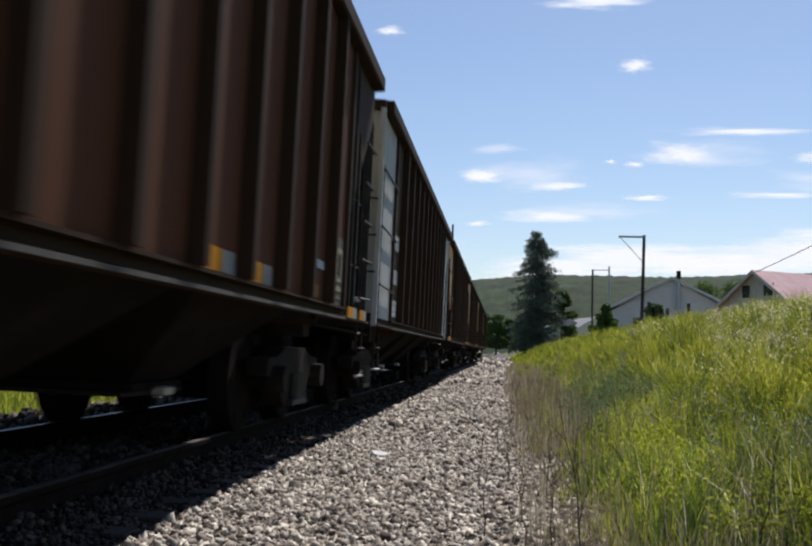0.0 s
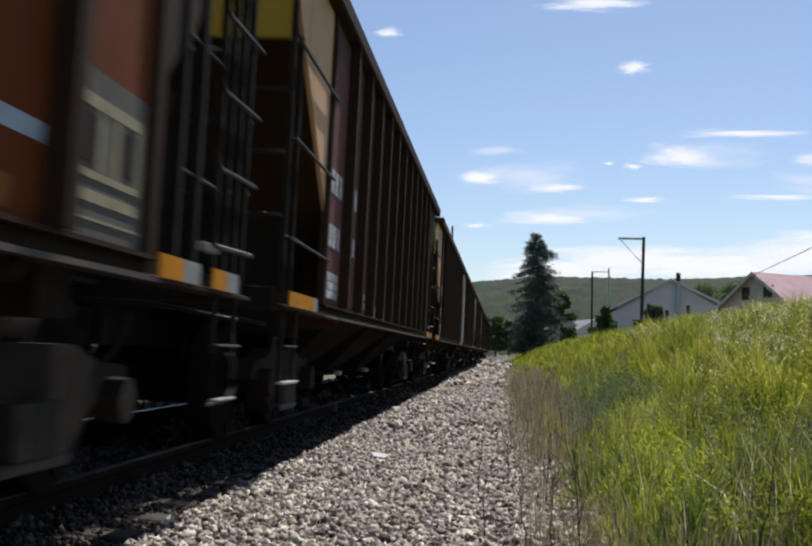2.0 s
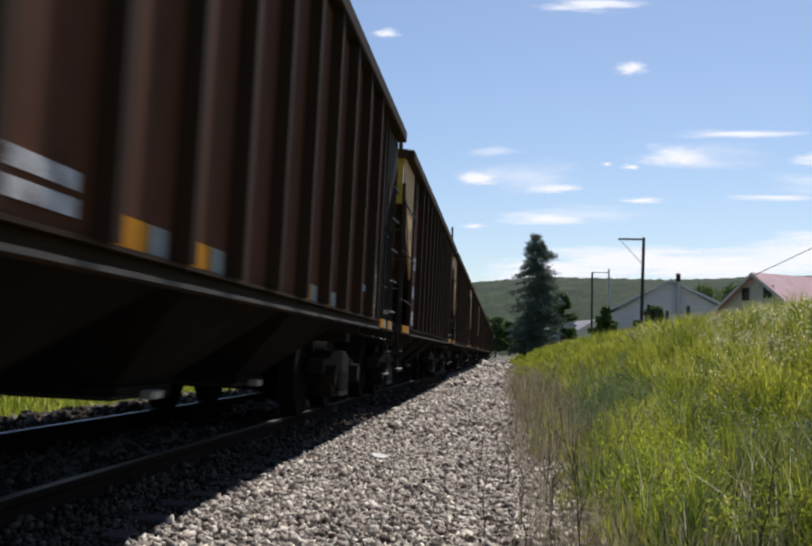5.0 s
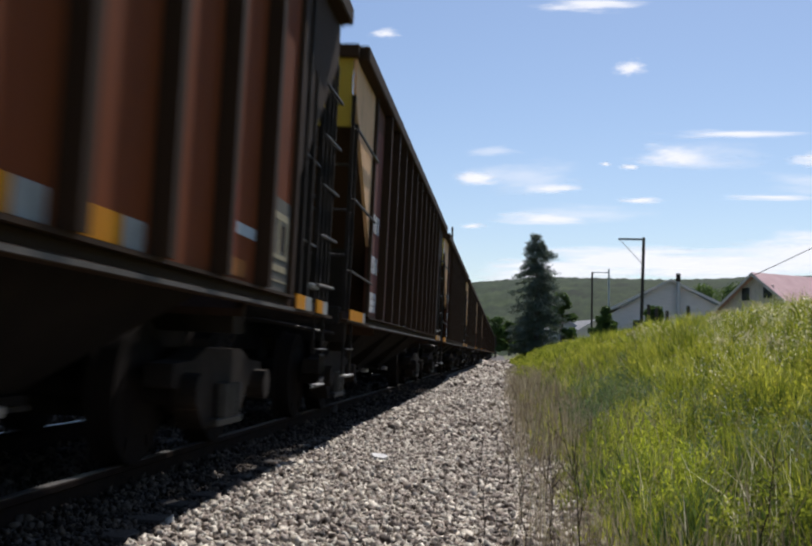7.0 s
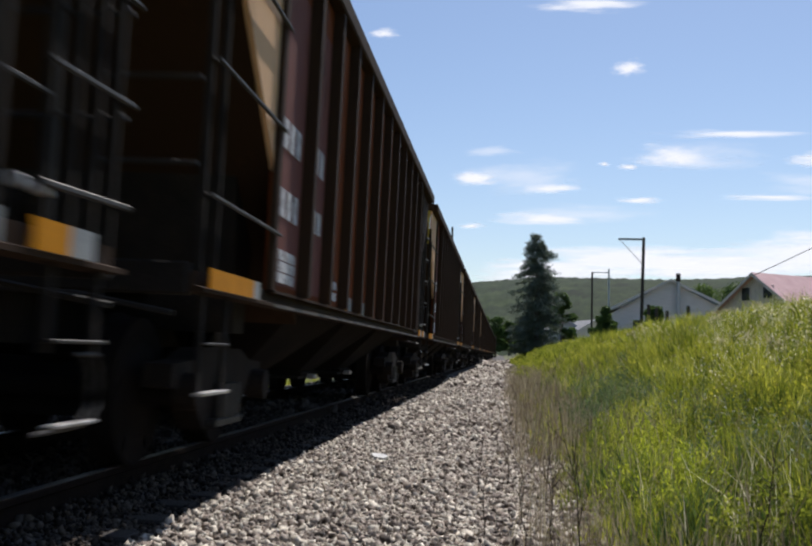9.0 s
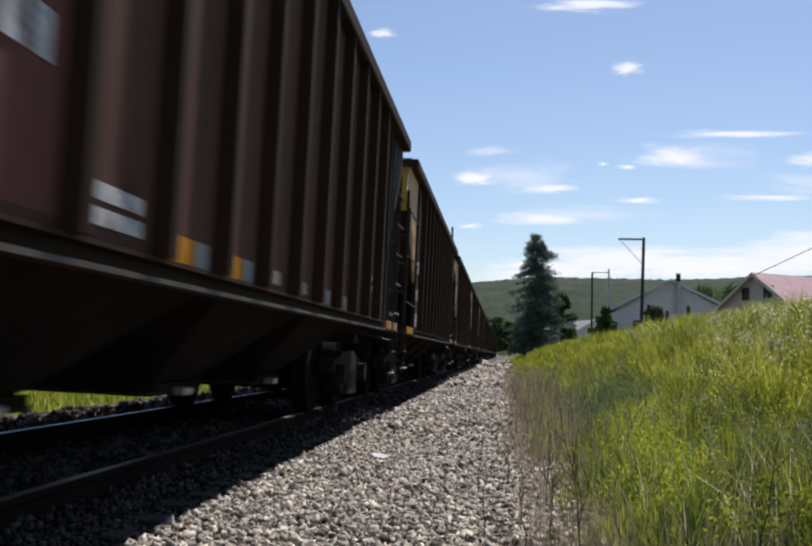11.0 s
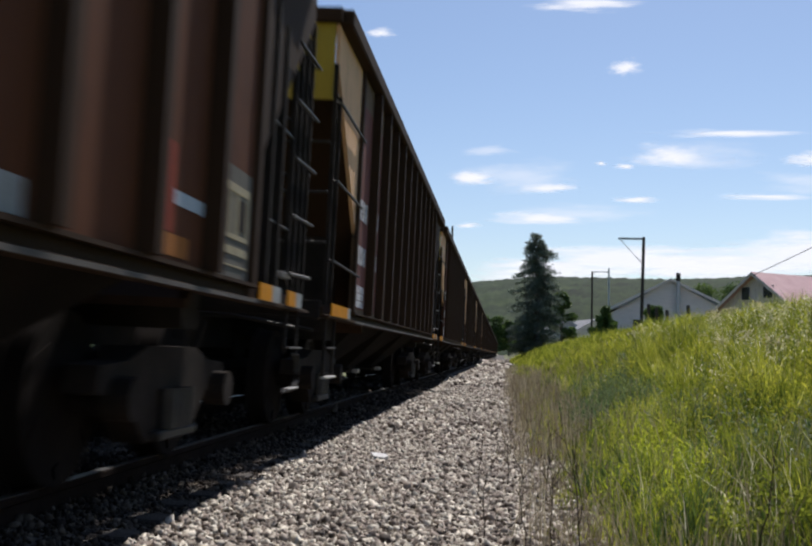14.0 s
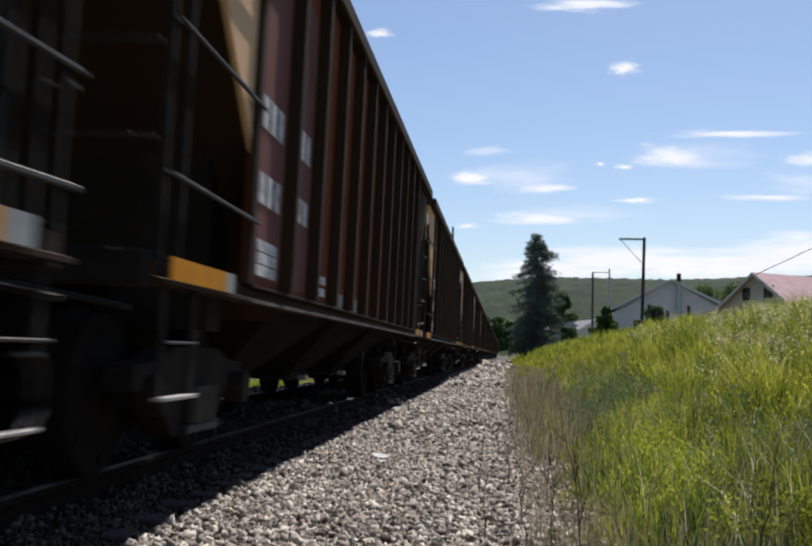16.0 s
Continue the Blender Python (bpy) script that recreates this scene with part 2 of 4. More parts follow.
def prism(bm, pts, axis, a, b):
    """A flat outline, extruded between a and b along x (outline in y, z) or along y (outline in x, z)."""
    def at(p, q):
        return (q, p[0], p[1]) if axis == "x" else (p[0], q, p[1])
    v0, v1 = [bm.verts.new(at(p, a)) for p in pts], [bm.verts.new(at(p, b)) for p in pts]
    n = len(pts)
    bm.faces.new(v0), bm.faces.new(v1[::-1])
    for i in range(n):
        bm.faces.new((v0[i], v0[(i + 1) % n], v1[(i + 1) % n], v1[i]))
    return bm


def hull(bm, low, high):
    """A frustum between two rectangles: (x0, x1, y0, y1, z)."""
    v = []
    for x0, x1, y0, y1, z in (low, high):
        v.append([bm.verts.new(p) for p in ((x0, y0, z), (x1, y0, z), (x1, y1, z), (x0, y1, z))])
    bm.faces.new(v[0][::-1]), bm.faces.new(v[1])
    for i in range(4):
        bm.faces.new((v[0][i], v[0][(i + 1) % 4], v[1][(i + 1) % 4], v[1][i]))
    return bm


B = bmesh.new

# ---- the ground: one sheet, with the ballast bed, the grassy bank and the far fields ----
TRACK_X, TRACK_Z, CANT = -3.095, 0.306, 1.8


def lerp_table(x, table):
    return np.interp(x, [a for a, _ in table], [b for _, b in table])


PROFILE = [(-4000, 2.0), (-60, -0.3), (-12, -0.5), (-7.6, -0.45), (-6.3, 0.0), (-5.2, 0.13), (-4.4, 0.13), (-2.30, 0.135), (-1.98, 0.090), (-1.80, 0.062), (-0.9, 0.03), (0.0, 0.0), (0.35, 0.02),
           (1.2, 0.22), (2.5, 0.66), (4.0, 1.18), (5.2, 1.42), (6.5, 1.50), (12, 1.45), (40, 1.6), (120, 3.0), (4000, 6.0)]


def ground_z(x, y):
    """Height of the ground, with gentle swells on the bank."""
    x, y = np.asarray(x, float), np.asarray(y, float)
    z = lerp_table(x, PROFILE)
    bank = np.clip((x - 0.4) / 2.5, 0, 1)
    swell = 0.07 * np.sin(y * 0.31 + x * 0.7) + 0.05 * np.sin(y * 0.83 - x * 0.9 + 1.3) + 0.03 * np.sin(y * 1.9 + x * 2.3)
    lift = 0.20 * np.clip((y - 14) / 8, -1.0, 1)
    return z + bank * (swell + lift * np.clip((40 - x) / 30, 0, 1))


xs = np.unique(np.concatenate([np.linspace(-4000, -100, 14), np.linspace(-90, -12, 14), np.linspace(-11, 9, 81), np.linspace(10, 80, 24), np.linspace(100, 4000, 14)]))
ys = np.unique(np.concatenate([np.linspace(-1500, -40, 8), np.linspace(-30, 60, 181), np.linspace(62, 200, 50), np.linspace(220, 4200, 30)]))
gx, gy = np.meshgrid(xs, ys)
gz = ground_z(gx, gy)
nx = len(xs)
ii = (np.arange(len(ys) - 1)[:, None] * nx + np.arange(nx - 1)[None, :]).ravel()
quads = np.concatenate([np.stack([ii, ii + 1, ii + nx + 1], 1), np.stack([ii, ii + nx + 1, ii + nx], 1)])
ground = new("ground", mesh_arrays("ground", np.stack([gx.ravel(), gy.ravel(), gz.ravel()], 1), quads, GROUND))
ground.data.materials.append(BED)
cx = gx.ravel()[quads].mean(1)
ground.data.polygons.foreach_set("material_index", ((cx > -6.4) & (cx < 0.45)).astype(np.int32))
ground.data.polygons.foreach_set("use_smooth", np.ones(len(quads), bool))
tagged(ground, "gravel railway bed between grassy banks and meadows", "ground", kind="structure")

# ---- the track ----
track = tagged(new("railway_track"), "rusty steel rails on dark timber ties in grey ballast", "railway track", kind="structure")
track.matrix_basis = pose(TRACK_X, 0, TRACK_Z, 0, CANT, 0)
RAIL = [(-0.07, -0.17), (0.07, -0.17), (0.07, -0.155), (0.012, -0.14), (0.010, -0.05), (0.036, -0.035), (0.036, -0.006), (0.030, 0.0), (-0.030, 0.0), (-0.036, -0.006),
        (-0.036, -0.035), (-0.010, -0.05), (-0.012, -0.14), (-0.07, -0.155)]
for side in (-1, 1):
    r = part("rail", prism(B(), [(x + side * 0.752, z) for x, z in RAIL], "y", -260, 336), RAILSTEEL, track, "rust-brown steel rail with a worn head")
    part("rail_head", box(B(), side * 0.752 - 0.028, side * 0.752 + 0.028, -260, 336, 0.0005, 0.003), RAILHEAD, r, "bright polished running surface")
first_tie = part("tie", box(B(), -1.3, 1.3, -0.115, 0.115, -0.36, -0.172, 0.012), TIE, track)
first_tie.matrix_basis = pose(0, -6.0, 0)
for i in range(1, 260):
    again(first_tie, "tie", random.uniform(-0.03, 0.03), -6.0 + i * 0.5 + random.uniform(-0.02, 0.02), random.uniform(-0.006, 0.004), random.uniform(-1, 1))

# ---- hopper cars ----
LEN, HALF = 16.2, 7.6          # spacing of the cars; half length over the end sills
SILL0, SILL1, TOP = 1.04, 1.15, 3.86
POST = 5.85                     # half length between the first and the last side post
RIBS = 12
REAR = -5.95                    # first post at the rear; the sides are a little longer behind than ahead
PITCH_Y = (POST - REAR) / RIBS


def hopper_car(colour, label, end_paint, patch):
    body = PAINTS["dark" if colour == "silver" else colour]
    car = tagged(new("hopper_car"), label, "hopper car", "cars of the coal train")
    # sides, posts and sills
    rib_mesh = None
    for s in (-1, 1):
        part("side_sheet", box(B(), s * 1.465 - 0.02, s * 1.465 + 0.02, *sorted((s * REAR, s * POST)), SILL1, TOP - 0.1), body, car)
        part("side_sill", prism(prism(B(), [(s * 1.38, SILL0), (s * 1.53, SILL0), (s * 1.53, SILL0 + 0.02), (s * 1.47, SILL0 + 0.035), (s * 1.47, SILL1)], "y", -HALF, HALF),
                                [(s * 1.40, SILL1 - 0.02), (s * 1.53, SILL1 - 0.02), (s * 1.53, SILL1), (s * 1.40, SILL1)], "y", -POST - 0.1, POST + 0.1), POST_PAINT, car, "darkened side sill with a narrow ledge")
        part("sill_lip", box(B(), *sorted((s * 1.505, s * 1.533)), -POST - 0.1, POST + 0.1, SILL0 - 0.004, SILL0 + 0.018), FLANGE, car, "dusty lower lip of the sill, toned pale as if sunlit")
        part("top_chord", box(B(), s * 1.49 - 0.11, s * 1.49 + 0.11, -HALF + 0.1, HALF - 0.1, TOP - 0.16, TOP, 0.015), POST_PAINT, car, "darkened rolled steel top rail")
        for i in range(RIBS + 1):
            y = s * (REAR + PITCH_Y * i)
            shallow = i in (0, RIBS)
            w, dep = 0.068, 0.035 if shallow else 0.095
            key = (s, shallow)
            if rib_mesh is None:
                rib_mesh = {}
            if key not in rib_mesh:
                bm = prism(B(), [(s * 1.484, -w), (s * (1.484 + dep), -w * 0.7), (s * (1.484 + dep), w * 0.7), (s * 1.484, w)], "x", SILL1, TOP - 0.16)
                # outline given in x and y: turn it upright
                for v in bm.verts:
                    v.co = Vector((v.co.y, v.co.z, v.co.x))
                rib_mesh[key] = part("side_post", bm, POST_PAINT, car, "side post darkened for its shaded faces")
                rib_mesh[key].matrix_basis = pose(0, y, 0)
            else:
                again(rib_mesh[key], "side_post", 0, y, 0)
        for e in (-1, 1):
            if colour == "silver":
                part("end_side_panel", box(B(), s * 1.465 - 0.018, s * 1.465 + 0.018, *sorted((e * POST, e * (HALF - 0.05))), SILL1, TOP - 0.1), end_paint, car, "solid pale grey end panel streaked with dirt")
                part("corner_angle", box(box(B(), *sorted((s * 1.45, s * 1.51)), *sorted((e * (HALF - 0.05), e * (HALF + 0.01))), SILL0, TOP - 0.12), *sorted((s * 1.484, s * 1.50)),
                                         *sorted((e * (HALF - 0.16), e * (HALF - 0.05))), SILL0, TOP - 0.12), end_paint, car, "pale grey corner angle")
                continue
            part("end_side_panel", prism(B(), [(e * POST, 1.87), (e * POST, TOP - 0.1), (e * (HALF - 0.1), TOP - 0.1), (e * (HALF - 0.1), 3.34)], "x", s * 1.465 - 0.018, s * 1.465 + 0.018),
                 end_paint if e * s < 0 else POST_PAINT, car, "light tan end panel of the side, cut along the slope sheet" if e * s < 0 else "end panel of the side, cut along the slope sheet")
    for e in (-1, 1):
        part("end_wall", box(B(), -1.44, 1.44, e * (HALF - 0.1) - 0.02, e * (HALF - 0.1) + 0.02, 1.20 if colour == "silver" else 3.02, TOP - 0.08), end_paint if colour == "silver" else OLIVE, car,
             "pale grey end wall" if colour == "silver" else "dull olive-yellow upper end wall")
        part("end_chord", box(B(), -1.5, 1.5, e * (HALF - 0.07) - 0.06, e * (HALF - 0.07) + 0.06, TOP - 0.14, TOP - 0.01), POST_PAINT, car)
        part("slope_sheet", prism(B(), [(e * (HALF - 0.1), 3.34), (e * (HALF - 0.14), 3.34), (e * 4.75, 1.0), (e * 4.75, 0.95)], "x", -1.44, 1.44), POST_PAINT, car, "end slope sheet darkened for its shaded underside")
        part("end_sill", box(B(), -1.45, 1.45, e * HALF - 0.06, e * HALF + 0.06, SILL0 - 0.02, SILL1 + 0.04, 0.01), BLACK, car)
        part("platform", box(B(), -0.62, 0.62, min(e * HALF, e * (POST - 1.6)), max(e * HALF, e * (POST - 1.6)), SILL1 - 0.06, SILL1 - 0.03), BLACK, car)
        part("bolster_web", prism(B(), [(e * 5.45, 0.85), (e * 5.75, 0.85), (e * 5.9, 2.1), (e * 5.3, 1.7)], "x", -1.2, 1.2), BLACK, car)
        # coupler with knuckle
        bm = box(B(), -0.09, 0.09, min(e * 6.9, e * 8.0), max(e * 6.9, e * 8.0), 0.80, 0.98, 0.02)
        part("coupler", box(bm, -0.17, 0.15, min(e * 7.88, e * 8.1), max(e * 7.88, e * 8.1), 0.72, 1.02, 0.04), BLACK, car, "cast steel knuckle coupler")
        part("air_hose", tube(B(), [(0.45, e * 7.72, 0.95), (0.40, e * 7.82, 0.70), (0.30, e * 7.95, 0.52), (0.18, e * 8.05, 0.50), (0.10, e * 8.09, 0.56)], 0.03), BLACK, car)
        for s in (-1, 1):
            x = s * 1.47
            # grab rails from the corner post to the side on one end, a close ladder on the other
            for u in ((0.07, 0.34) if e * s < 0 else (0.07, 0.26, 0.46, 0.66)):
                top = 3.4 - u * 0.9
                part("corner_post", box(B(), x - 0.02, x + 0.02, e * (HALF - u) - 0.016, e * (HALF - u) + 0.016, SILL1, top), BLACK, car)
            for z in ((1.55, 2.27, 2.98) if e * s < 0 else (1.31, 1.73, 2.15, 2.57, 2.99)):
                far = POST + 0.02 if e * s < 0 else HALF - 0.80
                part("rung", rod(rod(B(), (x + s * 0.06, e * (HALF - 0.03), z), (x + s * 0.06, e * far, z - 0.02), 0.014, seg=6),
                                 (x, e * (HALF - 0.07), z), (x + s * 0.06, e * (HALF - 0.07), z), 0.014, seg=6), GRAB, car)
            if e * s > 0 and colour != "silver":
                for u in (1.06, 1.36):
                    part("brace_post", box(B(), x - 0.03, x + 0.03, e * (HALF - u) - 0.025, e * (HALF - u) + 0.025, SILL1, TOP - 0.15 if u > 1.2 else 3.0), BLACK, car, "dull black corner brace")
                for z in (1.62, 2.30):
                    part("tie_bar", rod(B(), (x, e * (HALF - 0.66), z), (x, e * (HALF - 1.36), z), 0.012, seg=6), GRAB, car)
                for u in (0.72, 0.90):
                    part("bracket", box(B(), x - 0.02, x + 0.05, e * (HALF - u) - 0.016, e * (HALF - u) + 0.016, 1.255, 1.30, 0.006), STEEL, car, "bright steel bracket")
            for z in (1.7, 2.15, 2.6):
                part("end_rung", rod(B(), (s * 0.95, e * (HALF + 0.05), z), (x, e * (HALF + 0.05), z), 0.014, seg=6), GRAB, car)
            part("uncoupling_lever", rod(rod(B(), (s * 0.1, e * (HALF + 0.12), 1.02), (s * 0.9, e * (HALF + 0.12), 1.0), 0.016, seg=6), (s * 0.9, e * (HALF + 0.12), 1.0), (s * 1.42, e * (HALF + 0.14), 0.92), 0.016, seg=6), GRAB, car)
            if e * s < 0:
                for dy in (-0.24, 0.24):
                    part("step_hanger", box(B(), x - 0.012, x + 0.012, e * (HALF - 0.42) + dy - 0.025, e * (HALF - 0.42) + dy + 0.025, 0.51, SILL0 + 0.02), BLACK, car)
                # the tread's bright tone stands for sunlight on it
                part("sill_step", box(B(), x - 0.015, x + 0.045, e * (HALF - 0.42) - 0.27, e * (HALF - 0.42) + 0.27, 0.495, 0.515, 0.004), STEEL, car, "bare steel step tread")
                part("upper_tread", box(B(), x - 0.015, x + 0.035, e * (HALF - 0.42) - 0.24, e * (HALF - 0.42) + 0.24, 0.765, 0.780, 0.004), GRAB, car, "dusty upper step tread")
            else:
                # a double stirrup bowed outwards, its foot toned bright as if sunlit
                for u in (0.12, 0.24):
                    y = HALF - u
                    bow = [(y - 0.10, 0.72), (y - 0.02, 0.71), (y + 0.03, 0.66), (y + 0.045, 0.58), (y + 0.03, 0.51), (y - 0.03, 0.46), (y - 0.14, 0.445), (y - 0.40, 0.44)]
                    st = part("stirrup", tube(B(), [(x + 0.02, e * p, q) for p, q in bow], 0.010, 6), GRAB, car, "bowed stirrup step of bent bar")
                    part("stirrup_foot", box(B(), x - 0.01, x + 0.05, *sorted((e * (y - 0.28), e * (y - 0.05))), 0.452, 0.466, 0.003), STEEL, st, "tread toned bright as if sunlit")
                part("stirrup_tread", box(B(), x - 0.01, x + 0.05, *sorted((e * (HALF - 0.58), e * (HALF - 0.12))), 0.755, 0.77, 0.004), GRAB, car, "dusty upper step tread")
                for u in (0.14, 0.56):
                    part("step_hanger", box(B(), x - 0.012, x + 0.012, e * (HALF - u) - 0.02, e * (HALF - u) + 0.02, 0.72, SILL0 + 0.02), BLACK, car)
            strips = ((0.06, 1.0, YELLOW), (1.0, 1.17, WHITE)) if e * s < 0 else ((0.36, 0.58, WHITE), (0.58, 0.86, YELLOW), (1.10, 1.36, WHITE), (1.36, 1.70, YELLOW))
            for u0, u1, mat in strips:
                if colour == "silver":
                    continue
                part("reflector", box(B(), s * 1.54 - 0.006, s * 1.54 + 0.006, *sorted((e * (HALF - u0), e * (HALF - u1))), SILL0 + 0.022, SILL1 + 0.018), mat, car,
                     "yellow reflective strip" if mat is YELLOW else "white reflective strip")
        # truck: bolster, side frames, springs, bearings
        yc = e * 5.6
        truck = part("truck", box(box(B(), -0.95, 0.95, yc - 0.17, yc + 0.17, 0.36, 0.62, 0.03), -0.25, 0.25, yc - 0.2, yc + 0.2, 0.62, 0.86, 0.03), BLACK, car, "three-piece cast freight truck")
        # unseen beams, added to block the daylight behind the truck
        for a in (-0.36, 0.36):
            part("brake_beam", prism(B(), [(yc + a - 0.05, 0.24), (yc + a + 0.05, 0.24), (yc + a + 0.07, 0.46), (yc + a - 0.07, 0.46)], "x", -0.78, 0.78), BLACK, truck)
        for s in (-1, 1):
            x = s * 1.02
            out = [(-1.15, 0.50), (-1.12, 0.64), (-0.75, 0.66), (-0.45, 0.74), (0.45, 0.74), (0.75, 0.66), (1.12, 0.64), (1.15, 0.50), (0.72, 0.46), (0.42, 0.20),
                   (-0.42, 0.20), (-0.72, 0.46)]
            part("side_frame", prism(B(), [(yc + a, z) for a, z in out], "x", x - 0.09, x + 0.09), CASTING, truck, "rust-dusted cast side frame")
            bm = B()
            for dy in (-0.15, 0.0, 0.15):
                rod(bm, (x + s * 0.12, yc + dy, 0.27), (x + s * 0.12, yc + dy, 0.50), 0.062, seg=10)
            part("spring_nest", bm, GRAB, truck, "dust-greyed coil springs")
            part("spring_plank", box(B(), x - 0.16, x + 0.16, yc - 0.34, yc + 0.34, 0.21, 0.265, 0.01), GRAB, truck)
            for a in (-0.89, 0.89):
                part("bearing_cap", rod(B(), (x + s * 0.05, yc + a, 0.47), (x + s * 0.2, yc + a, 0.47), 0.115, seg=14), CASTING, truck)
    # axles with two flanged wheels each
    for e in (-1, 1):
        for a in (-0.89, 0.89):
            bm = rod(B(), (-1.12, 0, 0), (1.12, 0, 0), 0.08, seg=12)
            for s in (-1, 1):
                rod(bm, (s * 0.69, 0, 0), (s * 0.83, 0, 0), 0.457, seg=28)
                rod(bm, (s * 0.66, 0, 0), (s * 0.69, 0, 0), 0.485, seg=28)
                rod(bm, (s * 0.83, 0, 0), (s * 0.86, 0, 0), 0.30, 0.16, seg=18)
                for k in range(6):
                    t = k * math.pi / 3
                    box(bm, s * 0.832 - 0.012, s * 0.832 + 0.012, -0.03 + 0.37 * math.cos(t), 0.03 + 0.37 * math.cos(t), -0.03 + 0.37 * math.sin(t), 0.03 + 0.37 * math.sin(t))
            ws = part("wheelset", bm, UNDER_SHADE, car, "pair of steel wheels on an axle, darkened for underbody shade")
            ws.matrix_basis = pose(0, e * 5.6 + a, 0.457)
    # three hopper bays with sloping chutes and sliding gates
    for y in (-2.95, 0.0, 2.95):
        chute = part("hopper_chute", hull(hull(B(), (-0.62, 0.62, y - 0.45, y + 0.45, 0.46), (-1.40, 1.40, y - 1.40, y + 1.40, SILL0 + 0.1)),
                                          (-0.68, 0.68, y - 0.52, y + 0.52, 0.42), (-0.68, 0.68, y - 0.52, y + 0.52, 0.47)), UNDER_SHADE, car, "tapered discharge chute, darkened for the shade under the car")
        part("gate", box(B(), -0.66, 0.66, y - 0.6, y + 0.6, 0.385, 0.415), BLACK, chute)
        for s in (-1, 1):
            part("gate_lug", box(B(), s * 0.72 - 0.05, s * 0.72 + 0.05, y - 0.10, y + 0.10, 0.38, 0.44, 0.01), STEEL, chute, "worn steel gate lug")
    part("center_sill", box(B(), -0.2, 0.2, -HALF, HALF, 0.72, 1.02), BLACK, car)
    part("floor_ridge", prism(B(), [(-4.4, 1.10), (4.4, 1.10), (4.4, 1.14), (1.5, 1.5), (-1.5, 1.5), (-4.4, 1.14)], "x", -1.38, 1.38), BLACK, car)
    # brake gear on the rear platform
    part("air_reservoir", rod(rod(B(), (-0.75, -6.75, 1.55), (0.15, -6.75, 1.55), 0.2, seg=16), (0.15, -6.75, 1.55), (0.42, -6.75, 1.55), 0.14, seg=16), BLACK, car, "round brake reservoir")
    part("brake_post", box(B(), 0.58, 0.66, -HALF + 0.02, -HALF + 0.09, SILL1, 2.6), GRAB, car)
    # stencils and reflective squares on both sides; the stencils are plain bars
    pitch = PITCH_Y

    def plate(name, s, bay, u0, u1, z0, z1, mat, text):
        """A thin plate on the sheet of one bay, seen from side s; bays run from the rear on one side and from the front on the other."""
        y = REAR + pitch * bay
        a, b = y + 0.09 + u0 * (pitch - 0.18), y + 0.09 + u1 * (pitch - 0.18)
        if s < 0:
            a, b = -b, -a
        part(name, box(B(), *sorted((s * 1.484, s * (1.494 if mat in (STENCIL, PANEL_LINE, BLACK) else 1.489))), a, b, z0, z1), mat, car, text)
    for s in (-1, 1):
        if patch:
            for bay in (0, 1):
                part("paint_patch", box(B(), s * 1.484 - 0.002, s * 1.484 + 0.002, *sorted((s * (REAR + pitch * bay + 0.08), s * (REAR + pitch * (bay + 1) - 0.08))), SILL1 + 0.05, 3.4),
                     LETTER_PATCH, car, "repainted maroon field")
        for bay, zc, h in ((0, 2.27, 0.21), (0, 1.78, 0.20), (1, 2.30, 0.22), (1, 1.80, 0.18)):
            for k in range(3):
                plate("stencil_bar", s, bay, 0.12 + 0.27 * k, 0.30 + 0.27 * k, zc - h / 2, zc + h / 2, STENCIL, "white stencilled bar")
        for bay, zc in ((0, 1.415), (0, 1.335), (0, 1.255), (2, 1.25), (2, 1.35)):
            plate("stencil_bar", s, bay, 0.15, 0.85, zc - 0.035, zc + 0.035, STENCIL, "small white stencilled line")
        # grey field near the forward end
        plate("stencil_field", s, 11, 0.0, 1.0, SILL1 + 0.01, 1.80 if colour in ("red", "oxide") else 2.05, FIELD, "dull grey repainted field")
        plate("stencil_bar", s, 11, 0.02, 0.98, 1.22, 1.232, PANEL_LINE, "faint painted line")
        if colour in ("red", "oxide"):
            # twin boxes with cream borders; in the next bay a pale bar over an orange patch
            for z, h in ((1.29, 0.045), (1.38, 0.03), (1.65, 0.05)):
                plate("stencil_bar", s, 11, 0.06, 0.94, z, z + h, PANEL_LINE, "cream painted line")
            for u in (0.06, 0.36, 0.56, 0.87):
                plate("stencil_bar", s, 11, u, u + 0.07, 1.412, 1.648, PANEL_LINE, "cream border line")
            for u in (0.17, 0.67):
                plate("stencil_panel", s, 11, u, u + 0.16, 1.44, 1.62, BLACK, "small black stencil panel")
            plate("decal", s, 10, 0.42, 1.0, 1.43, 1.50, DECAL_BLUE, "pale blue and white painted band")
            plate("decal", s, 10, 0.0, 0.40, 1.29, 1.72, DECAL_RED, "faded red painted square")
            plate("decal", s, 10, 0.0, 0.72, 1.18, 1.285, DECAL_ORANGE, "faded orange painted patch")
        else:
            for zc in (1.62, 1.50):
                plate("stencil_bar", s, 10, 0.15, 0.85, zc - 0.03, zc + 0.03, STENCIL, "small white stencilled line")
            plate("stencil_bar", s, 11, 0.05, 0.95, 1.42, 1.45, PANEL_LINE, "cream painted line")
            for bay, z in ((5, 1.20), (6, 1.19)):
                plate("stencil_bar", s, bay, 0.18, 0.72, z, z + 0.09, PANEL_LINE, "worn pale stencil patch")
        for bay in (3, 4, 7, 8):
            plate("reflector", s, bay, 0.04, 0.62, SILL1 + 0.012, SILL1 + 0.142, YELLOW, "yellow reflective square")
            plate("reflector", s, bay, 0.64, 0.95, SILL1 + 0.012, SILL1 + 0.142, WHITE, "white reflective square")
    return car


START = 20.15
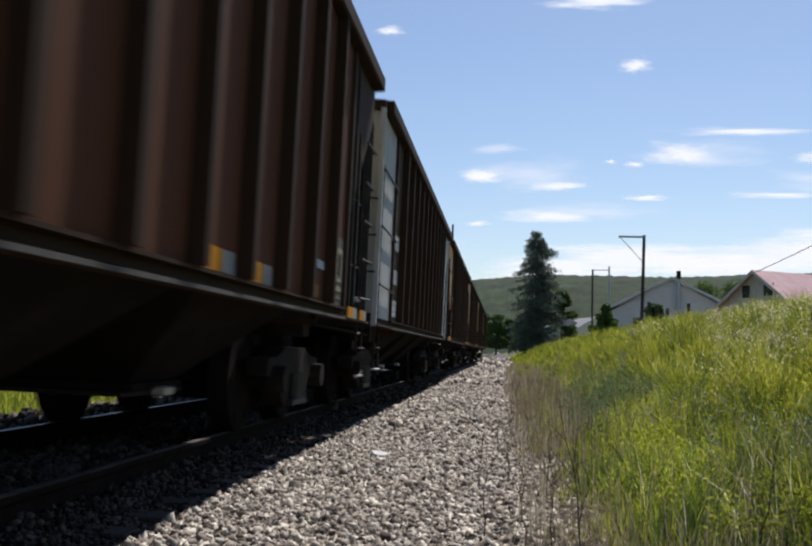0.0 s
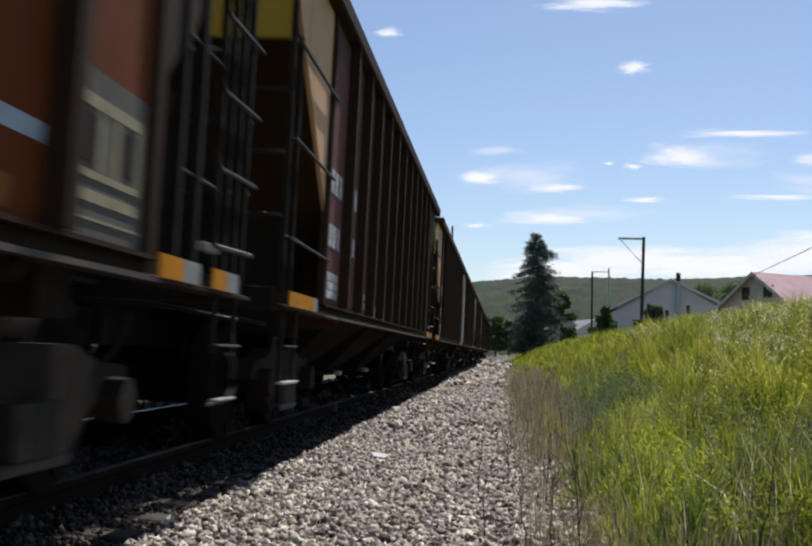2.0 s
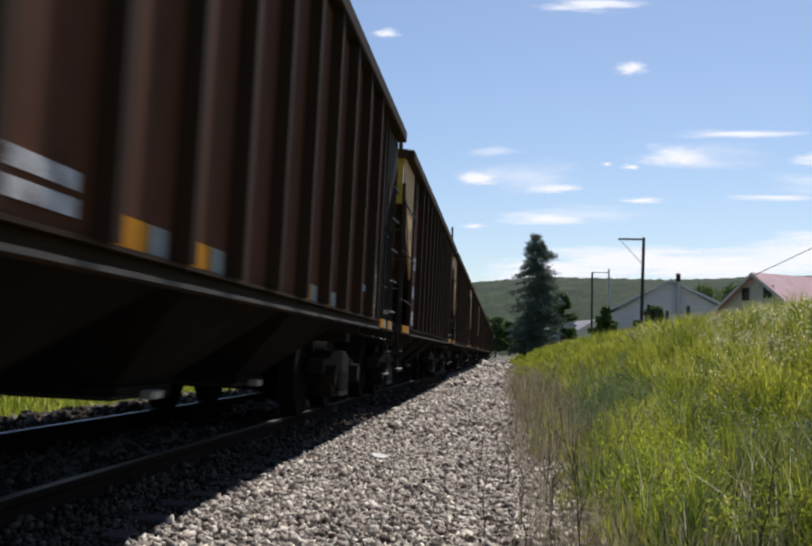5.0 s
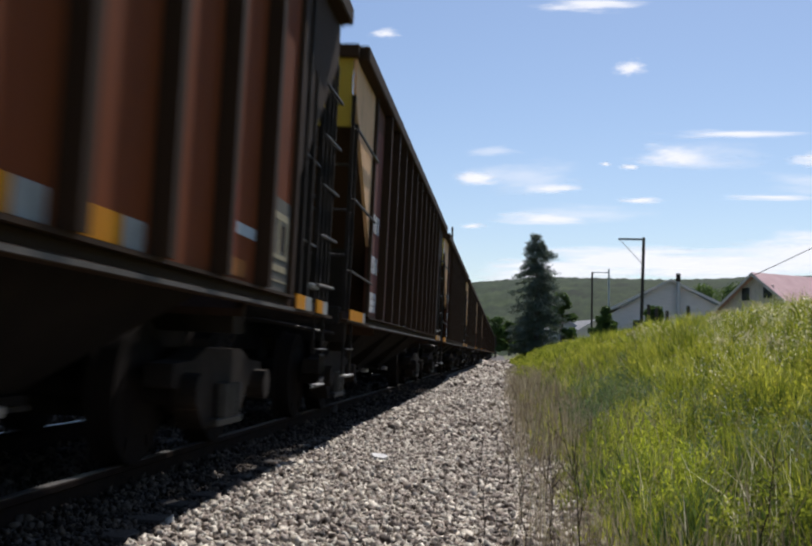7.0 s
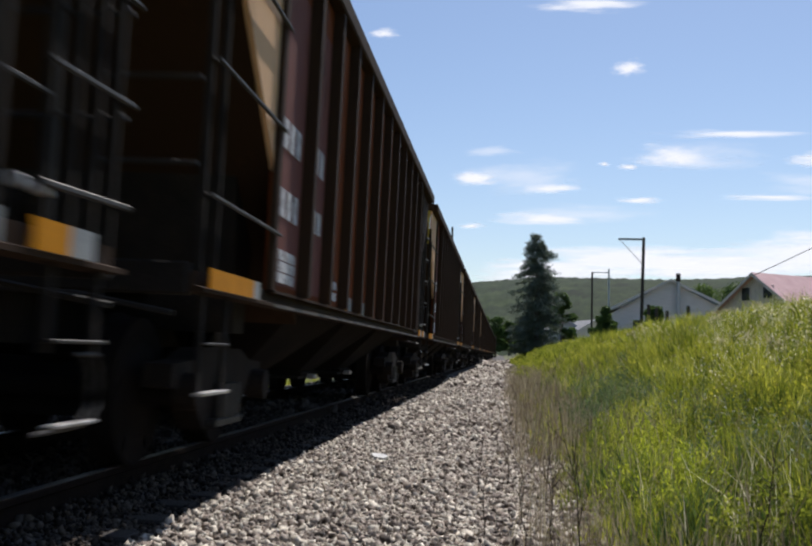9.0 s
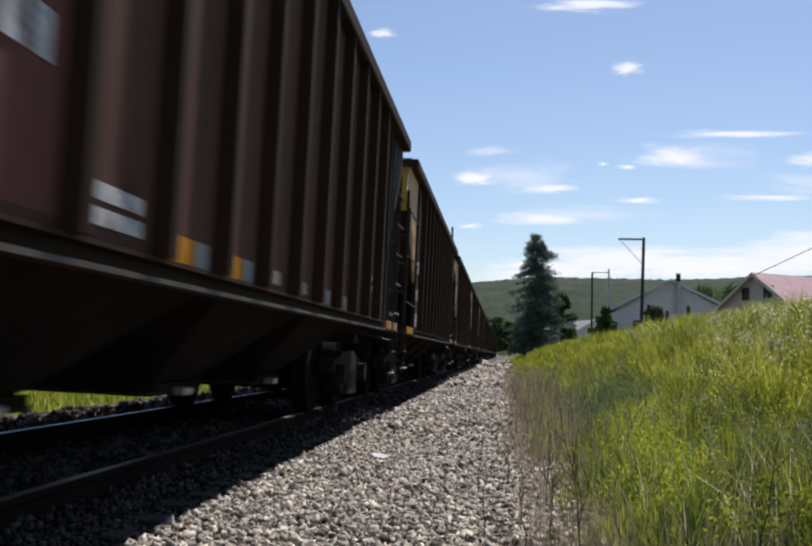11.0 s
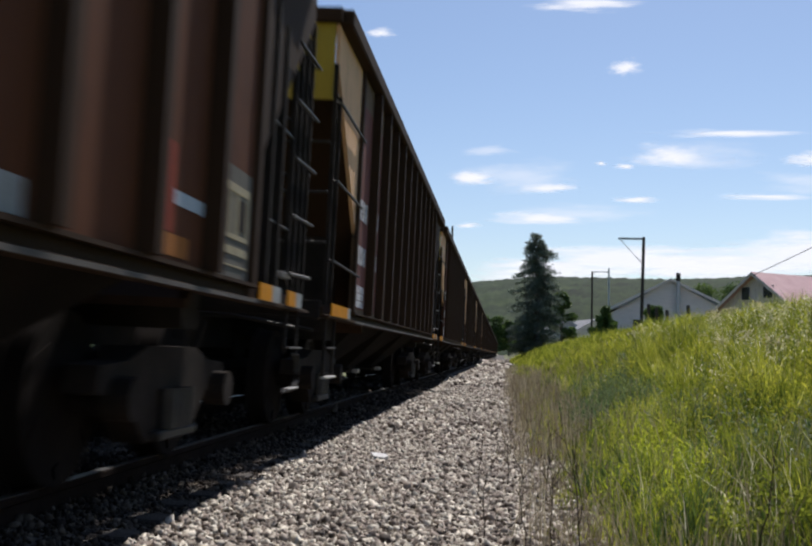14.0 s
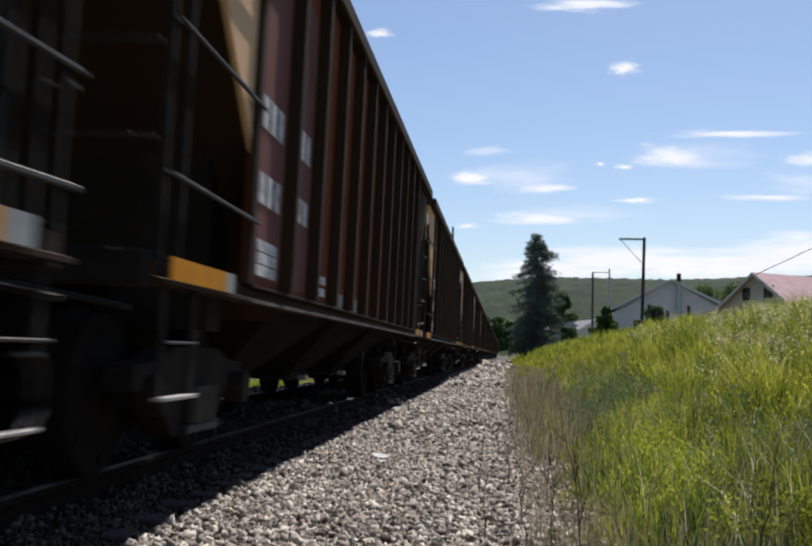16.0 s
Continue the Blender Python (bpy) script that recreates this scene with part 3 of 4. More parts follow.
SEQUENCE = {-4: "dark", -3: "oxide", -2: "grey", -1: "dark", 0: "silver", 1: "oxide", 2: "maroon", 3: "red", 4: "dark", 5: "oxide", 6: "maroon", 7: "red", 8: "red", 9: "dark",
            10: "maroon", 11: "maroon", 12: "grey", 13: "oxide", 14: "red", 15: "oxide"}
TEXTS = {"oxide": "weathered oxide-brown ribbed steel hopper car, rolling", "maroon": "dull maroon ribbed steel hopper car with white stencils",
         "red": "rust-red ribbed steel hopper car with light tan ends", "dark": "soot-darkened brown ribbed steel hopper car",
         "grey": "faded grey-brown ribbed steel hopper car", "silver": "dark ribbed steel hopper car with pale grey ends"}
CAR_SHIFT = {1: 0.18, 2: 0.10, 3: 0.06, 4: 0.22, 5: 0.14, 6: 0.03, 7: 0.10, 8: 0.18, 9: 0.06, 10: -0.07, 11: 0.0, 12: 0.14, 13: 0.16, 14: 0.40, 15: 0.42}   # shift of each car along the line, fitted to the camera's view
cars, first_of = {}, {}


def car_pose(k, s):
    return pose(TRACK_X, START - LEN * k + CAR_SHIFT.get(k, 0.0) + s, TRACK_Z, 0, CANT, 0)


for k, colour in SEQUENCE.items():
    if colour not in first_of:
        first_of[colour] = hopper_car(colour, TEXTS[colour], PAINTS["silver"] if colour == "silver" else END_TAN, colour != "silver")
        cars[k] = first_of[colour]
    else:
        cars[k] = copy_thing(first_of[colour], Matrix())
    cars[k].matrix_basis = car_pose(k, 0)


# ---- ballast, each stone a broken lump; joined as one mass ----
def lumps(name, px, py, pz, size, mat, flat=1.0):
    # broken blocks with eight uneven corners
    iv = np.array([(x, y, z) for x in (-0.75, 0.75) for y in (-0.75, 0.75) for z in (-0.75, 0.75)])
    it = np.array([(0, 1, 3), (0, 3, 2), (4, 6, 7), (4, 7, 5), (0, 4, 5), (0, 5, 1), (2, 3, 7), (2, 7, 6), (0, 2, 6), (0, 6, 4), (1, 5, 7), (1, 7, 3)])
    n = len(px)
    shape = iv[None] * np.random.uniform(0.45, 1.35, (n, len(iv), 1)) * np.random.uniform(0.55, 1.35, (n, 1, 3))
    q = np.random.normal(size=(n, 4))
    q /= np.linalg.norm(q, axis=1, keepdims=True)
    w, x, y, z = q.T
    rot = np.stack([1 - 2 * (y * y + z * z), 2 * (x * y - z * w), 2 * (x * z + y * w), 2 * (x * y + z * w), 1 - 2 * (x * x + z * z), 2 * (y * z - x * w),
                    2 * (x * z - y * w), 2 * (y * z + x * w), 1 - 2 * (x * x + y * y)], 1).reshape(n, 3, 3)
    v = np.einsum("nij,nkj->nki", rot, shape) * np.asarray(size)[:, None, None] * np.array([1, 1, flat])
    v += np.stack([px, py, pz], 1)[:, None]
    t = it[None] + (np.arange(n) * len(iv))[:, None, None]
    return mesh_arrays(name, v.reshape(-1, 3), t.reshape(-1, 3), mat)


def scatter(n, x0, x1, y0, y1, fall=0.0):
    x = np.random.uniform(x0, x1, n)
    u = np.random.uniform(0, 1, n)
    y = y0 + (y1 - y0) * u if not fall else y0 * (y1 / y0) ** u
    return x, y


def stones(name, beds, mat, label):
    sx, sy, ss = [], [], []
    for n, x0, x1, y0, y1, size in beds:
        a, b = scatter(n, x0, x1, y0, y1)
        sx.append(a), sy.append(b), ss.append(size * np.random.lognormal(0, 0.24, n))
    sx, sy, ss = np.concatenate(sx), np.concatenate(sy), np.concatenate(ss)
    thin = np.random.rand(len(sx)) > np.clip((sx - 0.25) / 0.5, 0, 0.85)
    sx, sy, ss = sx[thin], sy[thin], ss[thin]
    heap = new(name, lumps(name, sx, sy, ground_z(sx, sy) + ss * np.random.uniform(-0.2, 1.1, len(sx)), ss, mat))
    return tagged(heap, label, "gravel", kind="stuff")


stones("ballast", ((48000, -1.77, 0.75, 3.4, 12.0, 0.0160), (28000, -1.77, 0.7, 12.0, 30.0, 0.025), (8000, -1.80, 0.7, 30.0, 65.0, 0.052), (2200, -1.75, 0.7, 65.0, 130.0, 0.12),
                   (11000, -2.0, 0.7, -14.0, 3.4, 0.034)), STONE, "loose grey crushed stone heaped beside the ties")
# darkened, finer stones reach out to the shadow's edge to paint the shade
stones("track_ballast", ((8500, -4.9, -2.30, 3.0, 14.0, 0.021), (9000, -2.32, -1.75, 3.0, 14.0, 0.012), (6500, -4.9, -2.30, 14.0, 40.0, 0.045), (6000, -2.32, -1.76, 14.0, 40.0, 0.020), (5000, -4.9, -1.98, -14.0, 3.0, 0.045), (2500, -6.6, -5.0, 4.0, 22.0, 0.05)), SHADE_STONE, "ballast darkened for the shade under the train")
pale = part("stone", prism(B(), [(-0.075, -0.026), (-0.03, -0.040), (0.062, -0.034), (0.078, 0.008), (0.036, 0.042), (-0.052, 0.033)], "y", -0.014, 0.016), PALE, None)
pale.matrix_basis = pose(-1.08, 9.2, float(ground_z(-1.08, 9.2)) + 0.045, 112, 6, 10)
tagged(pale, "flat pale limestone chip lying on grey ballast", "stone")


# ---- plants ----
def blades(name, px, py, height, width, mat, lean=0.45, base=None):
    """Bent grass blades in two tapering pieces."""
    n = len(px)
    pz = ground_z(px, py) if base is None else base
    th, ph = np.random.uniform(0, 2 * np.pi, n), np.random.uniform(0, 2 * np.pi, n)
    side = np.stack([np.cos(th), np.sin(th), np.zeros(n)], 1) * (width / 2)[:, None]
    drift = np.stack([np.cos(ph), np.sin(ph), np.zeros(n)], 1) * (height * np.abs(np.random.normal(0, lean, n)))[:, None]
    root = np.stack([px, py, pz - 0.02], 1)
    up = np.stack([np.zeros(n), np.zeros(n), height], 1)
    mid, tip = root + up * 0.55 + drift * 0.35, root + up * 0.95 + drift
    v = np.stack([root - side, root + side, mid - side * 0.8, mid + side * 0.8, tip], 1)
    t = np.array([[0, 1, 3], [0, 3, 2], [2, 3, 4]])[None] + (np.arange(n) * 5)[:, None, None]
    return mesh_arrays(name, v.reshape(-1, 3), t.reshape(-1, 3), mat), tip


def clumped(n, x0, x1, y0, y1, fall, clumps, spread):
    cx, cy = scatter(clumps, x0, x1, y0, y1, fall)
    i = np.random.randint(0, clumps, n)
    loose = np.random.rand(n) < 0.2
    x, y = cx[i] + np.random.normal(0, spread, n), cy[i] + np.random.normal(0, spread, n) * 1.2
    a, b = scatter(n, x0, x1, y0, y1, fall)
    return np.where(loose, a, x), np.where(loose, b, y)


def stuff(name, mesh, label, category):
    return tagged(new(name, mesh), label, category, kind="stuff")


def tuft_height(x, y):
    """Taller and shorter patches over the bank."""
    broad = np.sin(x * 2.1 + y * 0.9) * np.sin(y * 1.3 - x * 0.7 + 0.8)
    mounds = np.sin(x * 5.3 + y * 1.6 + 1.4 * np.sin(y * 0.9)) * np.sin(y * 2.3 - x * 2.6 + 1.1 * np.sin(x * 1.7))
    return 0.30 + 0.22 * broad + 0.88 * np.clip(0.5 + 0.9 * mounds, 0, 1)


px, py = clumped(215000, 0.3, 7.0, 3.2, 130.0, 1, 4200, 0.085)
keep = px > np.random.uniform(0.12, 0.70, len(px))
px, py = px[keep], py[keep]
hgt = np.random.uniform(0.16, 0.54, len(px)) * np.clip(0.40 + (px - 0.4) * 0.40, 0.35, 1.15) * tuft_height(px, py)
grass_mesh, tips = blades("meadow_grass", px, py, hgt, 0.0022 + 0.00075 * py, GRASS, 0.45)
stuff("meadow_grass", grass_mesh, "tall green and yellowing meadow grass on the bank", "grass")
px, py = clumped(34000, 1.7, 6.5, 3.8, 40.0, 1, 300, 0.11)
mesh, _ = blades("weeds", px, py, np.random.uniform(0.14, 0.46, len(px)) * tuft_height(px, py), 0.005 + 0.0011 * py, BRIGHT, 0.6)
stuff("weeds", mesh, "bright yellow-green broad-leaved weeds among the grass", "weeds")
px, py = clumped(11000, 0.7, 3.0, 4.0, 24.0, 1, 150, 0.13)
mesh, _ = blades("low_weeds", px, py, np.random.uniform(0.10, 0.36, len(px)) * tuft_height(px, py), 0.005 + 0.0010 * py, LEAF, 0.6)
stuff("low_weeds", mesh, "dark green low weeds in patches on the bank", "weeds")
px, py = clumped(4600, 0.12, 1.15, 3.0, 60.0, 1, 420, 0.10)
mesh, _ = blades("dry_grass", px, py, np.random.uniform(0.10, 0.42, len(px)), 0.0018 + 0.0006 * py, DRY, 0.4)
stuff("dry_grass", mesh, "brown withered grass along the ballast edge", "grass")
px, py = clumped(6500, 1.0, 7.0, 3.6, 40.0, 1, 500, 0.22)
mesh, _ = blades("dry_stems", px, py, np.random.uniform(0.25, 0.55, len(px)), 0.0018 + 0.0006 * py, DRY, 0.4)
stuff("dry_stems", mesh, "pale dry grass stalks standing above the meadow", "grass")
px, py = scatter(42000, 0.9, 8.0, -14.0, 3.0)
mesh, _ = blades("near_grass", px, py, np.random.uniform(0.15, 0.5, len(px)) * tuft_height(px, py), np.full(len(px), 0.012), GRASS, 0.22)
stuff("near_grass", mesh, "meadow grass on the bank beside the line", "grass")
# taller tufts that break the line of the crest
px, py = clumped(16000, 2.2, 6.6, 6.0, 40.0, 1, 230, 0.12)
mesh, _ = blades("tall_grass", px, py, np.random.uniform(0.28, 0.58, len(px)), 0.0024 + 0.0008 * py, GRASS, 0.35)
stuff("tall_grass", mesh, "tall seeding grass tufts along the crest", "grass")
# seed heads and small pale flowers towards the crest
sxy = clumped(5200, 2.6, 6.6, 6.0, 34.0, 1, 300, 0.05)
more = clumped(2300, 2.9, 5.4, 8.5, 13.5, 0, 130, 0.045)
sxy = np.concatenate([sxy[0], more[0]]), np.concatenate([sxy[1], more[1]])
hz = ground_z(*sxy) + 0.36 + 0.13 * np.sin(sxy[0] * 9) + np.random.uniform(-0.06, 0.06, len(sxy[0]))
stuff("seed_heads", lumps("seed_heads", sxy[0], sxy[1], hz, (0.0022 + 0.00040 * sxy[1]) * np.random.uniform(0.6, 1.5, len(sxy[0])), SEED, 1.4), "cream seed heads and small flowers above the grass", "wildflowers")


def leaf_cloud(centres, radii, per, size, mat, name):
    """Small leaf pieces round many clump centres."""
    c, r = np.asarray(centres, float), np.asarray(radii, float)
    n = len(c) * per
    i = np.repeat(np.arange(len(c)), per)
    d = np.random.normal(size=(n, 3))
    d /= np.linalg.norm(d, axis=1, keepdims=True)
    p = c[i] + d * (r[i] * np.random.uniform(0.35, 1.0, n) ** 0.6)[:, None] * np.array([1, 1, 0.8])
    a, b = np.random.normal(size=(n, 3)), np.random.normal(size=(n, 3))
    a /= np.linalg.norm(a, axis=1, keepdims=True)
    b -= a * (a * b).sum(1, keepdims=True)
    b /= np.linalg.norm(b, axis=1, keepdims=True)
    s = size * np.random.uniform(0.6, 1.4, (n, 1))
    v = np.stack([p - a * s, p + b * s * 0.5, p + a * s, p - b * s * 0.5], 1).reshape(-1, 3)
    t = np.array([[0, 1, 2], [0, 2, 3]])[None] + (np.arange(n) * 4)[:, None, None]
    return mesh_arrays(name, v, t.reshape(-1, 3), mat)


def leafy_stems(name, px, py, height, size, mat, leaves=15, lean=0.18, rise=0.75):
    """Upright herbs: a stem each, hidden by lance-shaped leaves that climb round it and shorten towards the top."""
    n = len(px)
    root = np.stack([px, py, ground_z(px, py) - 0.02], 1)
    tilt = np.random.normal(0, lean, (n, 2))
    f = np.linspace(0.12, 1.0, leaves)[None] + np.random.uniform(-0.03, 0.03, (n, leaves))
    az = np.arange(leaves)[None] * 2.4 + np.random.uniform(0, 6.28, (n, 1)) + np.random.normal(0, 0.25, (n, leaves))
    el = rise * (0.35 + 0.75 * f) + np.random.normal(0, 0.2, (n, leaves))
    length = np.asarray(size)[:, None] * (1.15 - 0.55 * f) * np.random.uniform(0.7, 1.3, (n, leaves))
    base = root[:, None] + np.stack([tilt[:, :1] * height[:, None] * f ** 1.5, tilt[:, 1:] * height[:, None] * f ** 1.5, height[:, None] * f], 2)
    out = np.stack([np.cos(az) * np.cos(el), np.sin(az) * np.cos(el), np.sin(el)], 2)
    side = np.stack([-np.sin(az), np.cos(az), np.random.normal(0, 0.3, az.shape)], 2) * (length * 0.085)[..., None]
    mid, tip = base + out * (length * 0.5)[..., None], base + out * length[..., None] - np.array([0, 0, 1]) * (length * 0.22)[..., None]
    v = np.stack([base, mid - side, tip, mid + side], 2).reshape(-1, 3)
    t = np.array([[0, 1, 3], [1, 2, 3]])[None] + (np.arange(n * leaves) * 4)[:, None, None]
    return mesh_arrays(name, v, t.reshape(-1, 3), mat)


def patches(spots, per, spread):
    """Points round patch centres, stretched along the line."""
    c = np.repeat(np.asarray(spots, float), per, 0)
    return c[:, 0] + np.random.normal(0, spread, len(c)), c[:, 1] + np.random.normal(0, spread * 2.2, len(c))


# tall yellow-green herbs in stands over the upper bank
px, py = clumped(4600, 1.9, 6.3, 7.0, 36.0, 1, 130, 0.19)
stuff("goldenrod", leafy_stems("goldenrod", px, py, np.random.uniform(0.26, 0.54, len(px)) * np.clip(tuft_height(px, py), 0.3, 1.3) ** 0.6, 0.070 + 0.0032 * py, GOLDEN, 22),
      "tall yellow-green leafy herbs in stands on the bank", "weeds")
# lime-green low plants near the gravel
px, py = patches([(0.95, 6.5), (1.0, 7.6), (0.85, 5.7), (1.25, 8.6), (1.1, 9.8), (1.5, 11.2), (1.2, 6.9)], 95, 0.15)
px, py = px[py > 4.9], py[py > 4.9]
stuff("low_herbs", leafy_stems("low_herbs", px, py, np.random.uniform(0.16, 0.36, len(px)), np.full(len(px), 0.062), LIME, 20, 0.22, 0.8),
      "fresh lime-green low herbs near the gravel", "weeds")
# blue-green stand in the hollow
px, py = patches([(0.95, 11.0), (1.15, 12.6), (1.4, 14.0), (1.2, 16.0), (1.7, 15.5), (1.5, 12.5)], 65, 0.18)
stuff("asters", leafy_stems("asters", px, py, np.random.uniform(0.28, 0.52, len(px)), np.full(len(px), 0.10), BLUISH, 20), "blue-green leafy stand in a hollow of the bank", "weeds")
px, py = clumped(1500, 1.5, 5.5, 4.5, 26.0, 1, 60, 0.16)
stuff("nettles", leafy_stems("nettles", px, py, np.random.uniform(0.22, 0.48, len(px)), 0.06 + 0.003 * py, LEAF, 20), "dark green leafy weeds between the grasses", "weeds")
# withered brown stems between gravel and grass
px, py = clumped(1500, 0.25, 1.05, 9.0, 34.0, 1, 130, 0.09)
mesh, _ = blades("withered_stems", px, py, np.random.uniform(0.22, 0.58, len(px)), 0.0016 + 0.0007 * py, DRY, 0.22)
stuff("withered_stems", mesh, "brown withered stems standing along the gravel", "grass")
# pale straw stems lying over the near slope
px, py = patches([(1.30, 5.2), (1.55, 5.6), (1.75, 6.4), (1.15, 6.0), (2.0, 7.0)], 26, 0.20)
mesh, _ = blades("straw", px, py, np.random.uniform(0.25, 0.50, len(px)), np.full(len(px), 0.0045), SEED, 0.6)
stuff("straw", mesh, "pale bent straw stems over the near slope", "grass")
# feathery cream plumes above the crest
px, py = clumped(500, 2.6, 6.2, 8.5, 22.0, 1, 60, 0.14)
qx, qy = patches([(3.2, 15.2), (3.6, 16.4), (3.9, 14.8), (4.6, 16.0), (5.3, 17.5), (5.8, 19.5), (2.2, 10.6), (2.5, 11.4)], 55, 0.22)
px, py = np.concatenate([px, qx]), np.concatenate([py, qy])
stuff("grass_plumes", leafy_stems("grass_plumes", px, py, np.random.uniform(0.44, 0.66, len(px)), 0.027 + 0.0027 * py, SEED, 9, 0.16, 1.0), "feathery cream grass plumes above the crest", "wildflowers")


def spruce(x, y, height, radius, label):
    z0 = float(ground_z(x, y)) - 0.1
    tree = tagged(new("spruce_tree"), label, "tree")
    tree.matrix_basis = pose(x, y, z0)
    part("trunk", rod(B(), (0, 0, 0), (0, 0, height * 0.97), 0.022 * height, 0.02, 10), BARK, tree)
    limbs, verts, tris = B(), [], []
    rnd = random.Random(7)
    z = height * 0.06
    while z < height * 0.985:
        f = z / height
        reach = radius * min(1.0, (1 - f) / 0.38) ** 0.65 + 0.08
        for k in range(rnd.randint(7, 10) if f < 0.9 else 5):
            a = rnd.uniform(0, 2 * math.pi)
            r = reach * rnd.uniform(0.55, 1.12)
            droop = -0.30 * r + (0.25 * r if f > 0.75 else 0)
            tip = Vector((math.cos(a) * r, math.sin(a) * r, z + droop + rnd.uniform(-0.15, 0.25)))
            root = Vector((0, 0, z))
            if k < 4:
                rod(limbs, root, tip, 0.03, 0.008, 4)
            m = int(26 + 34 * r)
            for _ in range(m):
                u = rnd.uniform(0.15, 1.0)
                p = root.lerp(tip, u) + Vector((rnd.gauss(0, 0.10 + 0.10 * r * (1.15 - u)), rnd.gauss(0, 0.10 + 0.10 * r * (1.15 - u)), rnd.gauss(-0.05, 0.10)))
                d = Vector((math.cos(a) + rnd.gauss(0, 0.5), math.sin(a) + rnd.gauss(0, 0.5), -0.5 + rnd.gauss(0, 0.4))).normalized() * rnd.uniform(0.13, 0.30)
                w = d.cross(Vector((rnd.gauss(0, 1), rnd.gauss(0, 1), rnd.gauss(0, 1)))).normalized() * 0.055
                i = len(verts)
                verts += [p - w, p + w, p + d]
                tris.append((i, i + 1, i + 2))
        z += height * 0.021 + 0.05
    part("branchwork", limbs, BARK, tree)
    crown = new("crown", mesh_arrays("crown", [tuple(v) for v in verts], tris, NEEDLE))
    crown.parent = tree
    tagged(crown, "drooping dark needle boughs")
    return tree


def broad_tree(x, y, height, radius, label, seed, name="tree", leaf=0.16):
    rnd = random.Random(seed)
    tree = tagged(new(name), label, "tree" if height > 3 else "bush")
    tree.matrix_basis = pose(x, y, float(ground_z(x, y)) - 0.1)
    part("trunk", rod(B(), (0, 0, 0), (rnd.uniform(-.2, .2), rnd.uniform(-.2, .2), height * 0.6), 0.03 * height, 0.012 * height, 8), BARK, tree)
    centres, radii, limbs = [], [], B()
    for _ in range(34):
        a, f = rnd.uniform(0, 2 * math.pi), rnd.uniform(0.22, 1.0)
        r = radius * math.sin(math.pi * min(0.97, 0.25 + 0.72 * f)) ** 0.7 * rnd.uniform(0.25, 1.0)
        c = (math.cos(a) * r, math.sin(a) * r, f * height * 0.92)
        centres.append(c), radii.append(radius * rnd.uniform(0.22, 0.40))
        if len(centres) % 3 == 0:
            rod(limbs, (0, 0, height * min(0.5, f * 0.6)), c, 0.01 * height, 0.004 * height, 5)
    part("branchwork", limbs, BARK, tree)
    crown = new("crown", leaf_cloud(centres, radii, 190, leaf, LEAF, "crown"))
    crown.parent = tree
    return tree


spruce(3.25, 102.0, 12.0, 2.55, "tall dark spruce standing beside the railway line")
for i, (tx, ty, th) in enumerate(((-13.0, 352, 13), (-7.5, 362, 16), (-2.5, 350, 14.5), (2.0, 356, 12.5), (6.5, 348, 11), (11.5, 360, 13))):
    broad_tree(tx, ty, th, th * 0.30, "green broad-leaved tree closing the end of the straight", 40 + i, leaf=0.42)
broad_tree(2.6, 150.0, 4.0, 1.5, "small green tree beside the track", 4)
broad_tree(6.2, 112.0, 6.4, 1.5, "slender light green tree beside the spruce", 5)
broad_tree(12.6, 128.0, 4.0, 1.8, "leafy bush between spruce and sheds", 6)
broad_tree(24.6, 130.0, 8.4, 3.8, "rounded green tree behind the grey house", 8)
broad_tree(29.6, 135.0, 9.0, 4.8, "rounded green tree between the two houses", 9)
broad_tree(11.1, 78.0, 3.4, 1.0, "leafy shrub against the grey house wall", 10, "bush")
broad_tree(8.9, 92.0, 4.0, 1.1, "leafy shrub beside the grey house", 11, "bush")

# leafy herbs in round clumps on the bank
hx0, hy0 = scatter(330, 1.2, 6.2, 4.2, 30.0, 1)
hx1, hy1 = scatter(26, 0.65, 1.5, 4.4, 9.0, 1)
hx0, hy0 = np.concatenate([hx0, hx1]), np.concatenate([hy0, hy1])
hr = np.random.uniform(0.05, 0.14, 356) * np.clip(0.55 + 0.08 * hy0, 0.7, 1.8)
mesh = leaf_cloud(np.stack([hx0, hy0, ground_z(hx0, hy0) + hr * 1.2 + 0.08], 1), hr, 90, 0.012, BRIGHT, "herbs")
stuff("herbs", mesh, "leafy yellow-green herbs in clumps on the bank", "weeds")


# single dead stalks at the edge of the ballast
def dead_stalk(x, y, h, lean, seed, twigs=5):
    rnd = random.Random(seed)
    st = tagged(new("dead_stalk"), "dry brown branching weed stalk rooted in gravel", "weed stalk", "dead stalks at the ballast edge")
    st.matrix_basis = pose(x, y, float(ground_z(x, y)) - 0.02)
    p = Vector((0, 0, 0))
    joints = []
    for i in range(7):
        q = Vector((lean * ((i + 1) / 7) ** 1.4 + rnd.uniform(-0.012, 0.012), rnd.uniform(-0.015, 0.015), h * (i + 1) / 7))
        joints.append((p, q))
        p = q
    part("stem", tube(B(), [joints[0][0]] + [q for _, q in joints], [0.0044 - 0.0005 * i for i in range(8)]), DIRT, st)
    for i in range(twigs):
        a, b = joints[rnd.randint(3, 6)]
        c = a.lerp(b, rnd.random())
        part("twig", rod(B(), c, c + Vector((rnd.uniform(-0.12, 0.12), rnd.uniform(-0.05, 0.05), rnd.uniform(0.05, 0.15))), 0.002, 0.001, 5), DIRT, st)


